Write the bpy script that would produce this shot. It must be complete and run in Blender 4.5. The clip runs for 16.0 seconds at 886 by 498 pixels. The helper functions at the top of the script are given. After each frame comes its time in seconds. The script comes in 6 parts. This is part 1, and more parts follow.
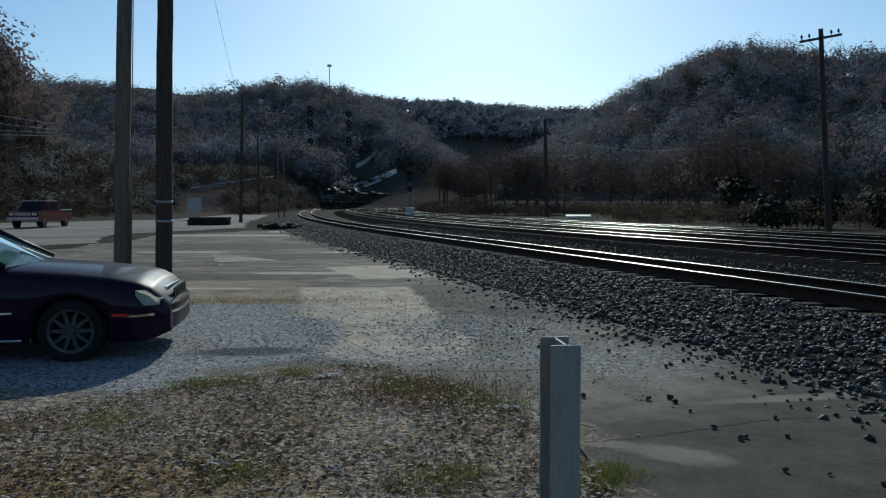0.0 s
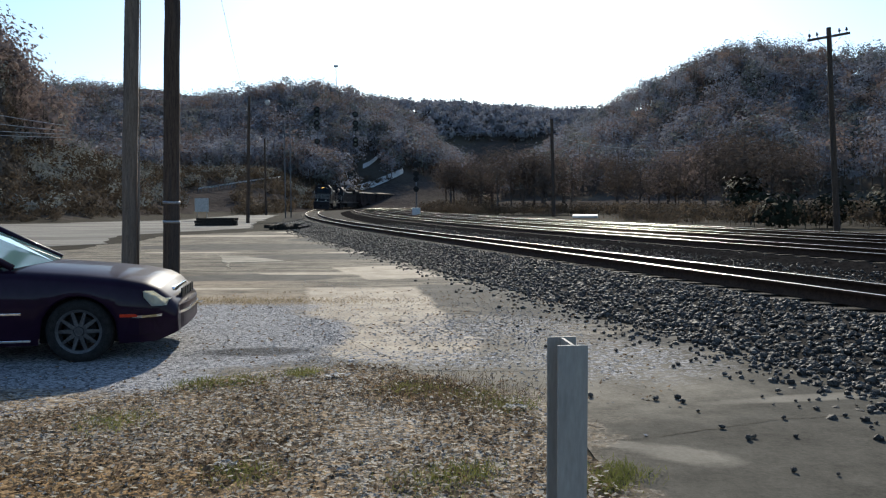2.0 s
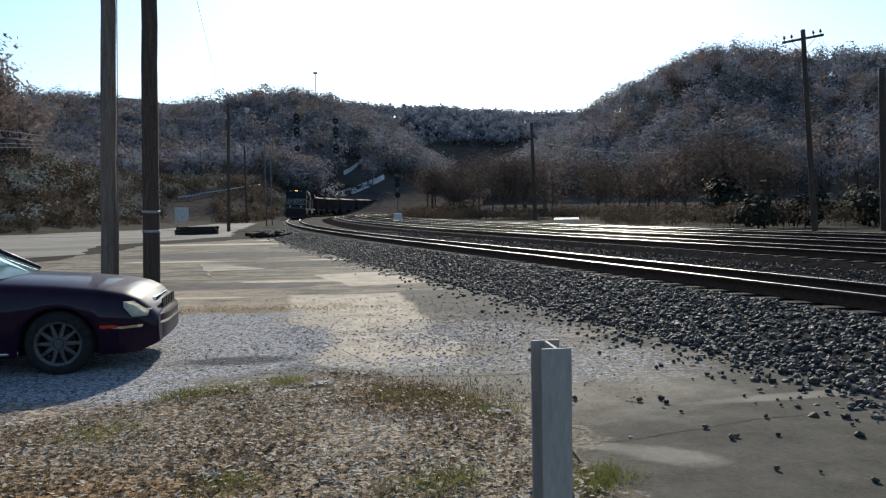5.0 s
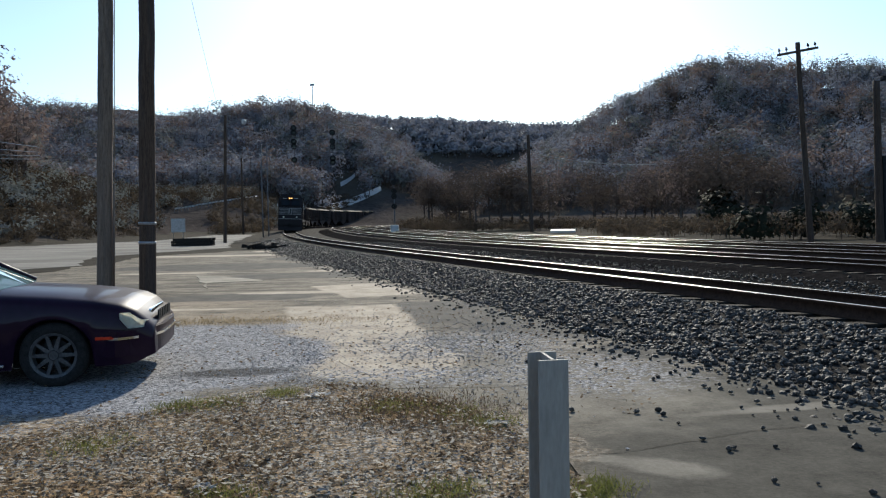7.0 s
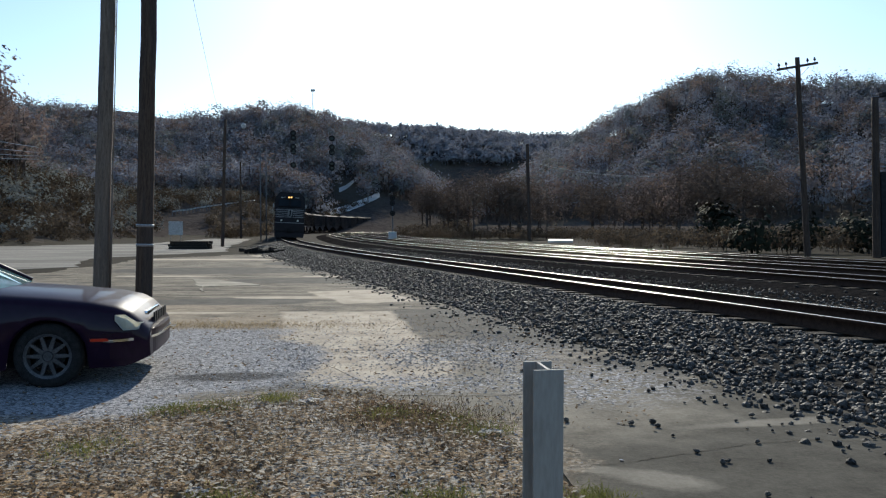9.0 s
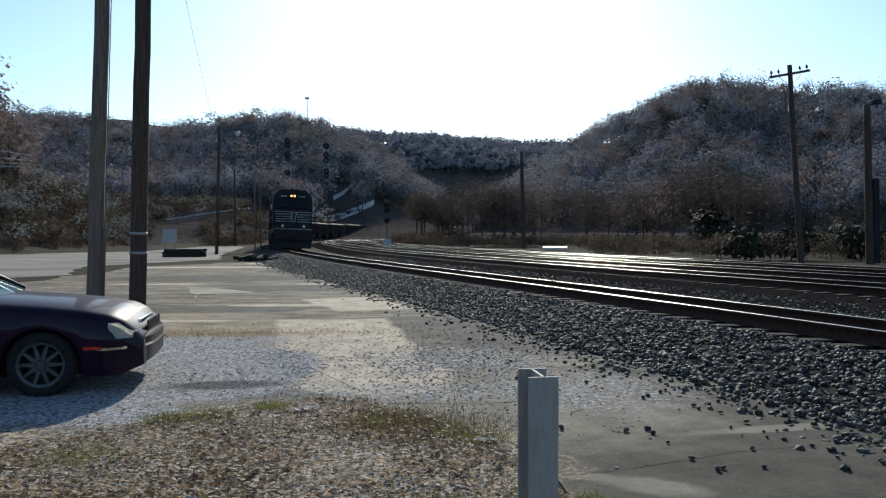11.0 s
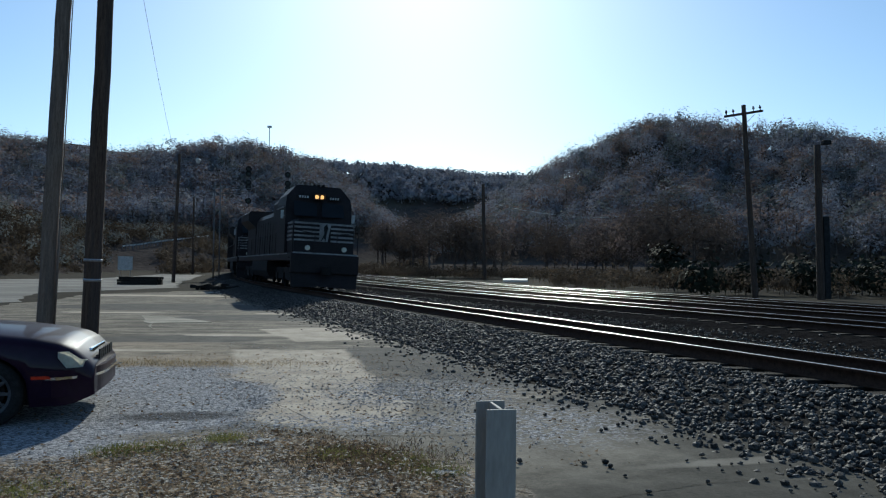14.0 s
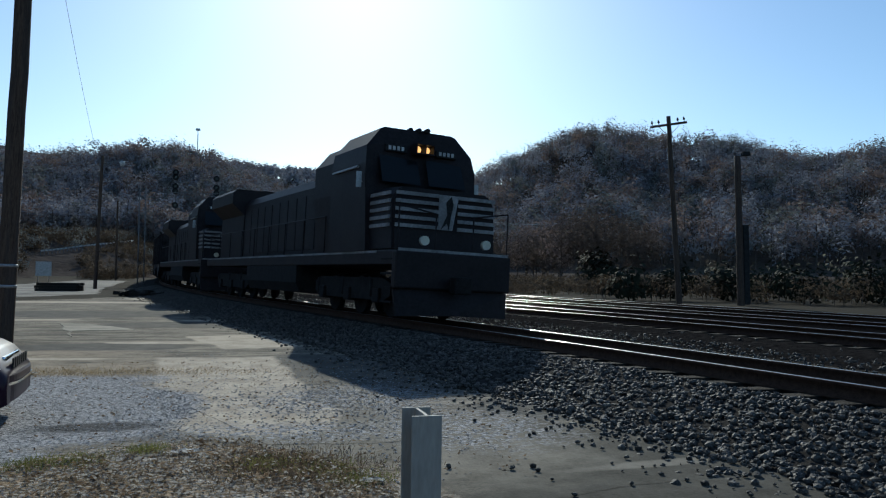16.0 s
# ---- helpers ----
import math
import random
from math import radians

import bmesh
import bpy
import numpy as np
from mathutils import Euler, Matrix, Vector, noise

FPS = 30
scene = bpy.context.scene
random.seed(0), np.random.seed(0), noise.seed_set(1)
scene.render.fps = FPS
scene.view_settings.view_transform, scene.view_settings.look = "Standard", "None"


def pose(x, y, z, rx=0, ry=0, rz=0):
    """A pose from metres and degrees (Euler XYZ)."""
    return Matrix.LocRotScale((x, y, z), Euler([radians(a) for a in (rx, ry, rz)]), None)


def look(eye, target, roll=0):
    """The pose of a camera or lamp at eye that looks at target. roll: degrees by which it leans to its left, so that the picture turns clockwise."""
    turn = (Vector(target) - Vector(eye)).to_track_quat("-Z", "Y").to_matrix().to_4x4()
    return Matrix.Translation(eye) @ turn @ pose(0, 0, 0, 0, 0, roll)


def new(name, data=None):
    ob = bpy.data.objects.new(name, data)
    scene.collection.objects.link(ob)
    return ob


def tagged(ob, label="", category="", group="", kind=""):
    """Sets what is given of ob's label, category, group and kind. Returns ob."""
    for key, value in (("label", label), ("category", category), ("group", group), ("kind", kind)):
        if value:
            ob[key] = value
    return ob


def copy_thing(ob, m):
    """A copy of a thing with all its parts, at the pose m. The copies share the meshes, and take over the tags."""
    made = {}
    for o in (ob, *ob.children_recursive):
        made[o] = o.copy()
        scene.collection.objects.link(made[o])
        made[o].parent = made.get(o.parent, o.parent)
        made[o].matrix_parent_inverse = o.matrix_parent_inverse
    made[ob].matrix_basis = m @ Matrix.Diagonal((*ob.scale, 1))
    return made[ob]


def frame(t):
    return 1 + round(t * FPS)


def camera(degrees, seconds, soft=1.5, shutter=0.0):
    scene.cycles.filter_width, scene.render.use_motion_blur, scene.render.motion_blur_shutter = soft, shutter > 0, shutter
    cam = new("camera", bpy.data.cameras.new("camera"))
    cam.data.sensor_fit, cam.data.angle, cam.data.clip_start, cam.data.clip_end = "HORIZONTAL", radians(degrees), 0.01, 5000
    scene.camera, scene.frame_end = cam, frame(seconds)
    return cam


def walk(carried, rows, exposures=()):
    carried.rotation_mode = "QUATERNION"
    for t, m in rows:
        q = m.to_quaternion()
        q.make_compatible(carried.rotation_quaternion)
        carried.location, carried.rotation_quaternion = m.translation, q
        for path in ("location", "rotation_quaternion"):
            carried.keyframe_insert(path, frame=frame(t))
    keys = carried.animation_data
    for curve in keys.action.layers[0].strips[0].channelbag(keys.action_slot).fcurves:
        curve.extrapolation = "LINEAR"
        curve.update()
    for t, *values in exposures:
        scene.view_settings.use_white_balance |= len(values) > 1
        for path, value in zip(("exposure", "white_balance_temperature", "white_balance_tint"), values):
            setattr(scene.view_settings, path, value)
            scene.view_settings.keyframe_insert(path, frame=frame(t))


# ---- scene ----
cam = camera(58.5, 16.0, soft=1.2)

EYE = 1.58
# seconds, yaw, pitch, lean
TURNS = [
    (0.0, -0.03, -3.31, 0.08), (0.5, 0.86, -2.97, 0.21), (1.0, 0.76, -3.32, -0.05), (1.5, 0.30, -3.30, -0.08),
    (2.0, 0.45, -3.30, 0.21), (2.5, 0.30, -3.04, 0.55), (3.0, 0.20, -2.94, 0.82), (3.5, 0.00, -2.99, 0.80),
    (4.0, -0.55, -2.97, 0.68), (6.5, -0.98, -2.66, 1.21), (7.0, -1.12, -2.11, 1.02), (7.5, -1.12, -1.55, 0.47),
    (8.0, -0.35, -1.49, -0.11), (8.5, -0.89, -1.57, -0.14), (11.0, -1.67, -1.02, 0.07), (11.5, -1.26, -0.83, 0.07),
    (12.0, -1.89, -0.72, -0.09), (12.5, -1.87, 0.12, -0.34), (13.0, -2.23, -0.01, -0.38), (13.5, -3.32, 0.87, -0.71),
    (14.0, -4.49, 1.25, -0.69), (14.5, -6.07, 0.51, -1.15), (15.0, -7.29, 1.13, -0.78), (15.5, -8.34, 1.80, -0.32),
    (16.0, -9.38, 1.76, -0.78)]


def sway(t):
    """The small sideways drift of the hand at the end of the shot."""
    u = min(max((t - 12.5) / 3.5, 0), 1)
    return 0.025 * u * u


EXPOSURES = [(0.0, -0.64, 5370, -2), (0.2, -0.5, 5500, 0), (0.5, 0.32, 6000, 6), (4.0, 0.34, 6000, 6), (8.7, 0.22, 5900, 5), (11.0, 0.16, 5800, 4),
             (12.5, -0.06, 5620, 2), (14.0, -0.29, 5430, 0), (16.0, -0.28, 5430, 0)]
walk(cam, [(t, pose(sway(t), 0, EYE, 90 + p, r, y)) for t, y, p, r in TURNS], EXPOSURES)

# ---- daylight: low autumn sun ahead, clear sky ----
SUN_ELEV, SUN_AZ = 27.0, 3.0          # degrees above the horizon, degrees to the right of +y
world = bpy.data.worlds.new("sky")
scene.world = world
world.use_nodes = True
wn = world.node_tree.nodes
sky = wn.new("ShaderNodeTexSky")
sky.sky_type, sky.sun_disc = "NISHITA", False
sky.sun_elevation, sky.sun_rotation = radians(SUN_ELEV), radians(SUN_AZ)
sky.air_density, sky.dust_density, sky.ozone_density = 1.0, 0.45, 2.2
world.node_tree.links.new(sky.outputs[0], wn["Background"].inputs[0])
wn["Background"].inputs[1].default_value = 0.13
sun_data = bpy.data.lights.new("sun", "SUN")
sun_data.energy, sun_data.angle, sun_data.color = 5.0, radians(0.5), (1.0, 0.87, 0.70)
sun = new("sun", sun_data)
sa, se = radians(SUN_AZ), radians(SUN_ELEV)
SUN_DIR = Vector((math.sin(sa) * math.cos(se), math.cos(sa) * math.cos(se), math.sin(se)))
sun.matrix_world = look(SUN_DIR * 60, (0, 0, 0))


# ---- materials ----
def mat(name, low, high, scale=8.0, rough=0.8, bump=0.3, metal=0.0, fine=6.0, stain=None, amount=0.35, per=0.0, dist=0.02,
        squash=(1, 1, 1), coat=0.0, trans=0.0, spec=0.1):
    """A mottled surface: two colours mixed at two scales, stains, relief; per: how far single pieces differ."""
    m = bpy.data.materials.new(name)
    m.use_nodes = True
    n, l = m.node_tree.nodes, m.node_tree.links
    b = n["Principled BSDF"]
    geo = n.new("ShaderNodeTexCoord")
    mp = n.new("ShaderNodeMapping")
    mp.inputs["Scale"].default_value = squash
    l.new(geo.outputs["Object"], mp.inputs["Vector"])
    a = n.new("ShaderNodeTexNoise")
    a.inputs["Scale"].default_value, a.inputs["Detail"].default_value, a.inputs["Roughness"].default_value = scale, 5, 0.65
    l.new(mp.outputs[0], a.inputs["Vector"])
    g = n.new("ShaderNodeTexNoise")
    g.inputs["Scale"].default_value, g.inputs["Detail"].default_value = scale * fine, 3
    l.new(mp.outputs[0], g.inputs["Vector"])
    s = n.new("ShaderNodeMath")
    s.operation = "MULTIPLY_ADD"
    s.inputs[1].default_value = 0.45
    l.new(g.outputs[0], s.inputs[0])
    h = n.new("ShaderNodeMath")
    h.operation = "MULTIPLY"
    h.inputs[1].default_value = 0.55
    l.new(a.outputs[0], h.inputs[0])
    l.new(h.outputs[0], s.inputs[2])
    r = n.new("ShaderNodeValToRGB")
    r.color_ramp.elements[0].position, r.color_ramp.elements[1].position = 0.36, 0.64
    r.color_ramp.elements[0].color, r.color_ramp.elements[1].color = (*low, 1), (*high, 1)
    l.new(s.outputs[0], r.inputs[0])
    out = r.outputs[0]
    if stain:
        w = n.new("ShaderNodeTexNoise")
        w.inputs["Scale"].default_value, w.inputs["Detail"].default_value = scale * 0.23, 6
        l.new(mp.outputs[0], w.inputs["Vector"])
        k = n.new("ShaderNodeMapRange")
        k.inputs[1].default_value, k.inputs[2].default_value, k.inputs[4].default_value = 0.47, 0.62, amount
        l.new(w.outputs[0], k.inputs[0])
        x = n.new("ShaderNodeMix")
        x.data_type = "RGBA"
        l.new(k.outputs[0], x.inputs[0])
        l.new(out, x.inputs[6])
        x.inputs[7].default_value = (*stain, 1)
        out = x.outputs[2]
    if per:
        oi = n.new("ShaderNodeObjectInfo")
        gi = n.new("ShaderNodeNewGeometry")
        ad = n.new("ShaderNodeMath")
        ad.operation = "ADD"
        l.new(oi.outputs["Random"], ad.inputs[0])
        l.new(gi.outputs["Random Per Island"], ad.inputs[1])
        mr = n.new("ShaderNodeMapRange")
        mr.inputs[2].default_value, mr.inputs[3].default_value, mr.inputs[4].default_value = 2.0, 1 - per, 1 + per
        l.new(ad.outputs[0], mr.inputs[0])
        hs = n.new("ShaderNodeHueSaturation")
        l.new(out, hs.inputs["Color"])
        l.new(mr.outputs[0], hs.inputs["Value"])
        out = hs.outputs[0]
    l.new(out, b.inputs["Base Color"])
    b.inputs["Roughness"].default_value, b.inputs["Metallic"].default_value = rough, metal
    b.inputs["Coat Weight"].default_value, b.inputs["Coat Roughness"].default_value = coat, 0.03
    b.inputs["Specular IOR Level"].default_value = spec
    if trans:
        tr = n.new("ShaderNodeBsdfTranslucent")
        l.new(out, tr.inputs["Color"])
        mx = n.new("ShaderNodeMixShader")
        mx.inputs[0].default_value = trans
        l.new(b.outputs[0], mx.inputs[1])
        l.new(tr.outputs[0], mx.inputs[2])
        l.new(mx.outputs[0], n["Material Output"].inputs["Surface"])
    if bump:
        u = n.new("ShaderNodeBump")
        u.inputs["Strength"].default_value, u.inputs["Distance"].default_value = bump, dist
        l.new(s.outputs[0], u.inputs["Height"])
        l.new(u.outputs[0], b.inputs["Normal"])
    return m


def glow(name, colour, power):
    m = bpy.data.materials.new(name)
    m.use_nodes = True
    b = m.node_tree.nodes["Principled BSDF"]
    b.inputs["Base Color"].default_value = (*colour, 1)
    b.inputs["Emission Color"].default_value, b.inputs["Emission Strength"].default_value = (*colour, 1), power
    return m


def glass(name, tint=(0.02, 0.024, 0.027), rough=0.03, coat=0.0):
    m = bpy.data.materials.new(name)
    m.use_nodes = True
    b = m.node_tree.nodes["Principled BSDF"]
    b.inputs["Base Color"].default_value, b.inputs["Roughness"].default_value = (*tint, 1), rough
    b.inputs["IOR"].default_value = 1.5
    b.inputs["Coat Weight"].default_value, b.inputs["Coat Roughness"].default_value = coat, 0.02
    return m


def yard_mat(name):
    """The trodden yard: broken asphalt, bare concrete, gravel and leaf litter that run into one another with ragged rims."""
    m = bpy.data.materials.new(name)
    m.use_nodes = True
    n, l = m.node_tree.nodes, m.node_tree.links
    b = n["Principled BSDF"]
    pos = n.new("ShaderNodeTexCoord").outputs["Object"]

    def calc(op, a, c, d=None):
        q = n.new("ShaderNodeMath")
        q.operation = op
        for i, v in enumerate((a, c, d)):
            if v is None:
                continue
            if isinstance(v, (int, float)):
                q.inputs[i].default_value = v
            else:
                l.new(v, q.inputs[i])
        return q.outputs[0]

    def grain(scale, detail=5, rough=0.6, squash=(1, 1, 1)):
        mp = n.new("ShaderNodeMapping")
        mp.inputs["Scale"].default_value = squash
        l.new(pos, mp.inputs["Vector"])
        q = n.new("ShaderNodeTexNoise")
        q.inputs["Scale"].default_value, q.inputs["Detail"].default_value, q.inputs["Roughness"].default_value = scale, detail, rough
        l.new(mp.outputs[0], q.inputs["Vector"])
        return q.outputs[0]

    def cells(scale):
        q = n.new("ShaderNodeTexVoronoi")
        q.inputs["Scale"].default_value = scale
        l.new(pos, q.inputs["Vector"])
        sp = n.new("ShaderNodeSeparateColor")
        l.new(q.outputs["Color"], sp.inputs[0])
        return sp.outputs[0], q.outputs["Distance"]

    def tone(value, lo, hi, low, high):
        r = n.new("ShaderNodeValToRGB")
        r.color_ramp.elements[0].position, r.color_ramp.elements[1].position = lo, hi
        r.color_ramp.elements[0].color, r.color_ramp.elements[1].color = (*low, 1), (*high, 1)
        l.new(value, r.inputs[0])
        return r.outputs[0]

    rag, rag_fine = grain(0.9, 8, 0.62), grain(9.0, 4, 0.7)

    def mask(blobs, amount, soft, fine=0.0):
        """Blobs are (x, y, half width, half length, turn, squared)."""
        near = None
        for x, y, rx, ry, turn, squared in blobs:
            mp = n.new("ShaderNodeMapping")
            mp.vector_type = "TEXTURE"
            mp.inputs["Location"].default_value = (x, y, 0)
            mp.inputs["Rotation"].default_value = (0, 0, radians(turn))
            mp.inputs["Scale"].default_value = (rx, ry, 1)
            l.new(pos, mp.inputs["Vector"])
            sp = n.new("ShaderNodeSeparateXYZ")
            l.new(mp.outputs[0], sp.inputs[0])
            if squared:
                d = calc("MAXIMUM", calc("ABSOLUTE", sp.outputs[0], 0), calc("ABSOLUTE", sp.outputs[1], 0))
            else:
                d = calc("SQRT", calc("ADD", calc("MULTIPLY", sp.outputs[0], sp.outputs[0]), calc("MULTIPLY", sp.outputs[1], sp.outputs[1])), 0)
            near = d if near is None else calc("MINIMUM", near, d)
        near = calc("MULTIPLY_ADD", calc("SUBTRACT", rag, 0.5), amount, near)
        if fine:
            near = calc("MULTIPLY_ADD", calc("SUBTRACT", rag_fine, 0.5), fine, near)
        k = n.new("ShaderNodeMapRange")
        k.inputs[1].default_value, k.inputs[2].default_value = 1 + soft, 1 - soft
        l.new(near, k.inputs[0])
        return k.outputs[0]

    def over(under, top, m_):
        x = n.new("ShaderNodeMix")
        x.data_type = "RGBA"
        l.new(m_, x.inputs[0])
        l.new(under, x.inputs[6])
        l.new(top, x.inputs[7])
        return x.outputs[2]

    streak = grain(1.5, 9, 0.74, (0.4, 1.5, 1))
    sand = grain(38, 3, 0.7)
    blend = calc("MULTIPLY_ADD", sand, 0.3, calc("MULTIPLY", streak, 0.75))
    mottle = calc("MULTIPLY_ADD", sand, 0.35, calc("MULTIPLY", grain(2.2, 7, 0.66), 0.65))
    stone, stone_far = cells(42)
    crumb, crumb_far = cells(26)
    # trodden dirt over broken concrete, then the worn layers
    col = tone(blend, 0.46, 0.585, (0.066, 0.058, 0.046), (0.27, 0.232, 0.175))
    blot = n.new("ShaderNodeMapRange")
    blot.inputs[1].default_value, blot.inputs[2].default_value, blot.inputs[4].default_value = 0.50, 0.58, 0.75
    l.new(grain(4.5, 7, 0.78, (0.45, 1, 1)), blot.inputs[0])
    col = over(col, tone(crumb, 0.0, 1.0, (0.035, 0.031, 0.026), (0.17, 0.15, 0.12)), blot.outputs[0])
    m_tan = mask([(-3.2, 12.9, 1.3, 1.1, 0, 0), (-2.1, 11.4, 0.5, 1.0, 12, 0), (-6, 15, 3, 1.6, 0, 0)], 1.3, 0.2, 0.4)
    col = over(col, tone(mottle, 0.36, 0.62, (0.13, 0.10, 0.07), (0.33, 0.275, 0.20)), m_tan)
    m_dark = mask([(0.45, 13.5, 1.1, 1.75, 0, 1), (1.7, 11.2, 1.3, 1.0, -35, 0), (2.9, 9.0, 1.1, 0.7, -35, 0), (-4.2, 16.9, 1.9, 0.8, 0, 0),
                   (-3.4, 23.6, 2.6, 1.3, 0, 0), (-7.5, 29, 4, 2.2, 0, 0), (-9.5, 20, 2.6, 1.4, 0, 0), (-4.5, 35, 2.6, 2.6, 0, 0)], 1.0, 0.08, 0.15)
    col = over(col, tone(mottle, 0.36, 0.62, (0.05, 0.046, 0.040), (0.125, 0.115, 0.098)), m_dark)
    m_pad = mask([(3.2, 3.2, 2.5, 4.9, 6, 0), (3.6, 0, 3, 4, 0, 1)], 0.6, 0.22, 0.15)
    col = over(col, tone(mottle, 0.34, 0.64, (0.040, 0.037, 0.030), (0.105, 0.097, 0.079)), m_pad)
    m_mid = mask([(0.7, 7.4, 1.9, 1.3, -28, 0)], 0.8, 0.3, 0.2)
    col = over(col, tone(mottle, 0.36, 0.62, (0.11, 0.098, 0.077), (0.25, 0.224, 0.178)), m_mid)
    m_pale = mask([(-1.25, 12.4, 0.98, 2.45, 9, 1), (-0.55, 8.9, 0.95, 1.2, 15, 0), (-1.5, 18.2, 0.85, 1.7, 22, 1), (-2.9, 17.8, 1.4, 0.32, 0, 0),
                   (-3.1, 25.5, 0.9, 0.4, 0, 0), (-11, 39, 5, 1.0, 0, 0), (-4.6, 14.6, 1.3, 0.16, 0, 0), (-8.4, 25.6, 1.6, 0.4, 0, 0), (-6.5, 44, 3.0, 2.2, 0, 0)], 0.55, 0.06, 0.12)
    col = over(col, tone(mottle, 0.30, 0.60, (0.24, 0.20, 0.15), (0.49, 0.42, 0.325)), m_pale)
    m_scuff = mask([(1.45, 4.86, 0.34, 0.17, -28, 0), (1.15, 5.05, 0.22, 0.08, -20, 0), (2.9, 6.3, 0.9, 0.10, 12, 0)], 1.6, 0.25, 0.5)
    col = over(col, tone(mottle, 0.3, 0.6, (0.12, 0.108, 0.087), (0.22, 0.20, 0.162)), m_scuff)
    m_grav = mask([(-2.55, 9.3, 1.35, 2.0, 0, 0), (-6.5, 9.0, 4.3, 3.3, 0, 1), (-3.6, 6.6, 2.0, 0.9, 0, 0)], 0.5, 0.07, 0.25)
    m_thin = calc("MULTIPLY", mask([(0.55, 9.9, 1.15, 1.0, -12, 0), (-0.2, 7.9, 1.2, 0.45, 0, 0), (1.6, 8.0, 1.0, 0.9, -30, 0)], 1.2, 0.4, 0.9), calc("GREATER_THAN", crumb, 0.45))
    gravel = tone(calc("MULTIPLY_ADD", stone, 0.75, calc("MULTIPLY", sand, 0.3)), 0.12, 0.95, (0.055, 0.055, 0.057), (0.46, 0.45, 0.445))
    m_grav = calc("MAXIMUM", m_grav, m_thin)
    col = over(col, gravel, m_grav)
    # dark blob paints a shallow hollow's shade onto the flat gravel
    m_hollow_shade = mask([(-2.05, 8.33, 0.62, 0.24, 8, 0)], 0.6, 0.3, 0.6)
    col = over(col, tone(stone, 0.1, 1.0, (0.02, 0.02, 0.021), (0.11, 0.108, 0.108)), m_hollow_shade)
    m_verge = mask([(-5.6, 1.7, 6.45, 4.85, 0, 1), (-1.1, 6.1, 1.45, 1.4, 0, 0)], 0.25, 0.035, 0.10)
    litter_ = tone(calc("MULTIPLY_ADD", crumb, 0.5, calc("MULTIPLY", grain(1.7, 7, 0.7), 0.5)), 0.25, 0.85, (0.05, 0.034, 0.02), (0.40, 0.30, 0.19))
    col = over(col, litter_, m_verge)
    m_bits = calc("MULTIPLY", m_verge, calc("GREATER_THAN", calc("MULTIPLY_ADD", grain(0.8, 4, 0.6), 1.6, calc("MULTIPLY", stone, 0.8)), 1.22))
    col = over(col, tone(crumb, 0.1, 0.95, (0.08, 0.07, 0.057), (0.44, 0.40, 0.34)), m_bits)
    m_rust = calc("MULTIPLY", m_verge, mask([(-2.2, 4.3, 1.4, 0.55, 0, 0), (-0.1, 6.6, 0.5, 0.4, 0, 0), (-1.5, 3.6, 1.5, 0.4, 0, 0)], 1.4, 0.5, 0.9))
    col = over(col, tone(crumb, 0.1, 1.0, (0.05, 0.03, 0.014), (0.36, 0.235, 0.115)), m_rust)
    l.new(col, b.inputs["Base Color"])
    b.inputs["Roughness"].default_value = 0.92
    b.inputs["Specular IOR Level"].default_value = 0.06
    rough_ = calc("MAXIMUM", m_grav, m_verge)
    height = calc("MULTIPLY_ADD", calc("MULTIPLY", rough_, calc("SUBTRACT", stone, stone_far)), 0.8, calc("MULTIPLY", mottle, 0.7))
    u = n.new("ShaderNodeBump")
    u.inputs["Strength"].default_value, u.inputs["Distance"].default_value = 0.7, 0.014
    l.new(height, u.inputs["Height"])
    l.new(u.outputs[0], b.inputs["Normal"])
    return m


M_YARD = yard_mat("trodden_yard")
M_SOIL = mat("packed_soil", (0.022, 0.019, 0.014), (0.060, 0.051, 0.038), 1.2, 0.95, 0.6, fine=22, stain=(0.035, 0.033, 0.024), amount=0.6, spec=0.02)
M_CONC = mat("worn_concrete", (0.20, 0.18, 0.138), (0.40, 0.36, 0.285), 1.9, 0.9, 0.4, fine=16, stain=(0.135, 0.12, 0.09), amount=0.8)
M_ASPH = mat("weathered_asphalt", (0.15, 0.14, 0.12), (0.27, 0.25, 0.215), 0.9, 0.9, 0.3, fine=24, stain=(0.10, 0.092, 0.078), amount=0.7, squash=(0.4, 1.3, 1))
M_BALLAST = mat("ballast_bed", (0.010, 0.009, 0.008), (0.050, 0.046, 0.042), 9, 0.95, 1.0, fine=5, spec=0.02)
M_STONE = mat("crushed_stone", (0.016, 0.014, 0.012), (0.115, 0.102, 0.087), 12, 0.65, 0.5, per=0.95, spec=0.15)
M_RAIL = mat("worn_rail_steel", (0.32, 0.315, 0.30), (0.44, 0.43, 0.415), 20, 0.33, 0.05, metal=1.0, spec=0.5)
M_RUST = mat("rusty_rail_side", (0.03, 0.018, 0.012), (0.09, 0.05, 0.032), 15, 0.85, 0.3)
M_TIE = mat("creosoted_wood", (0.012, 0.010, 0.009), (0.045, 0.038, 0.03), 6, 0.9, 0.6, per=0.4, squash=(1, 8, 8))
M_POLE = mat("tarred_pole_wood", (0.035, 0.024, 0.018), (0.13, 0.09, 0.065), 5, 0.85, 0.7, squash=(5, 5, 0.35), stain=(0.05, 0.045, 0.045), amount=0.5)
M_POLE_L = mat("bleached_pole_wood", (0.10, 0.075, 0.055), (0.27, 0.21, 0.165), 5, 0.85, 0.7, squash=(5, 5, 0.35), stain=(0.09, 0.08, 0.075), amount=0.5)
M_POST = mat("dull_painted_steel", (0.27, 0.255, 0.225), (0.38, 0.36, 0.32), 5, 0.7, 0.15, squash=(3, 3, 0.6), stain=(0.24, 0.19, 0.14), amount=0.35)
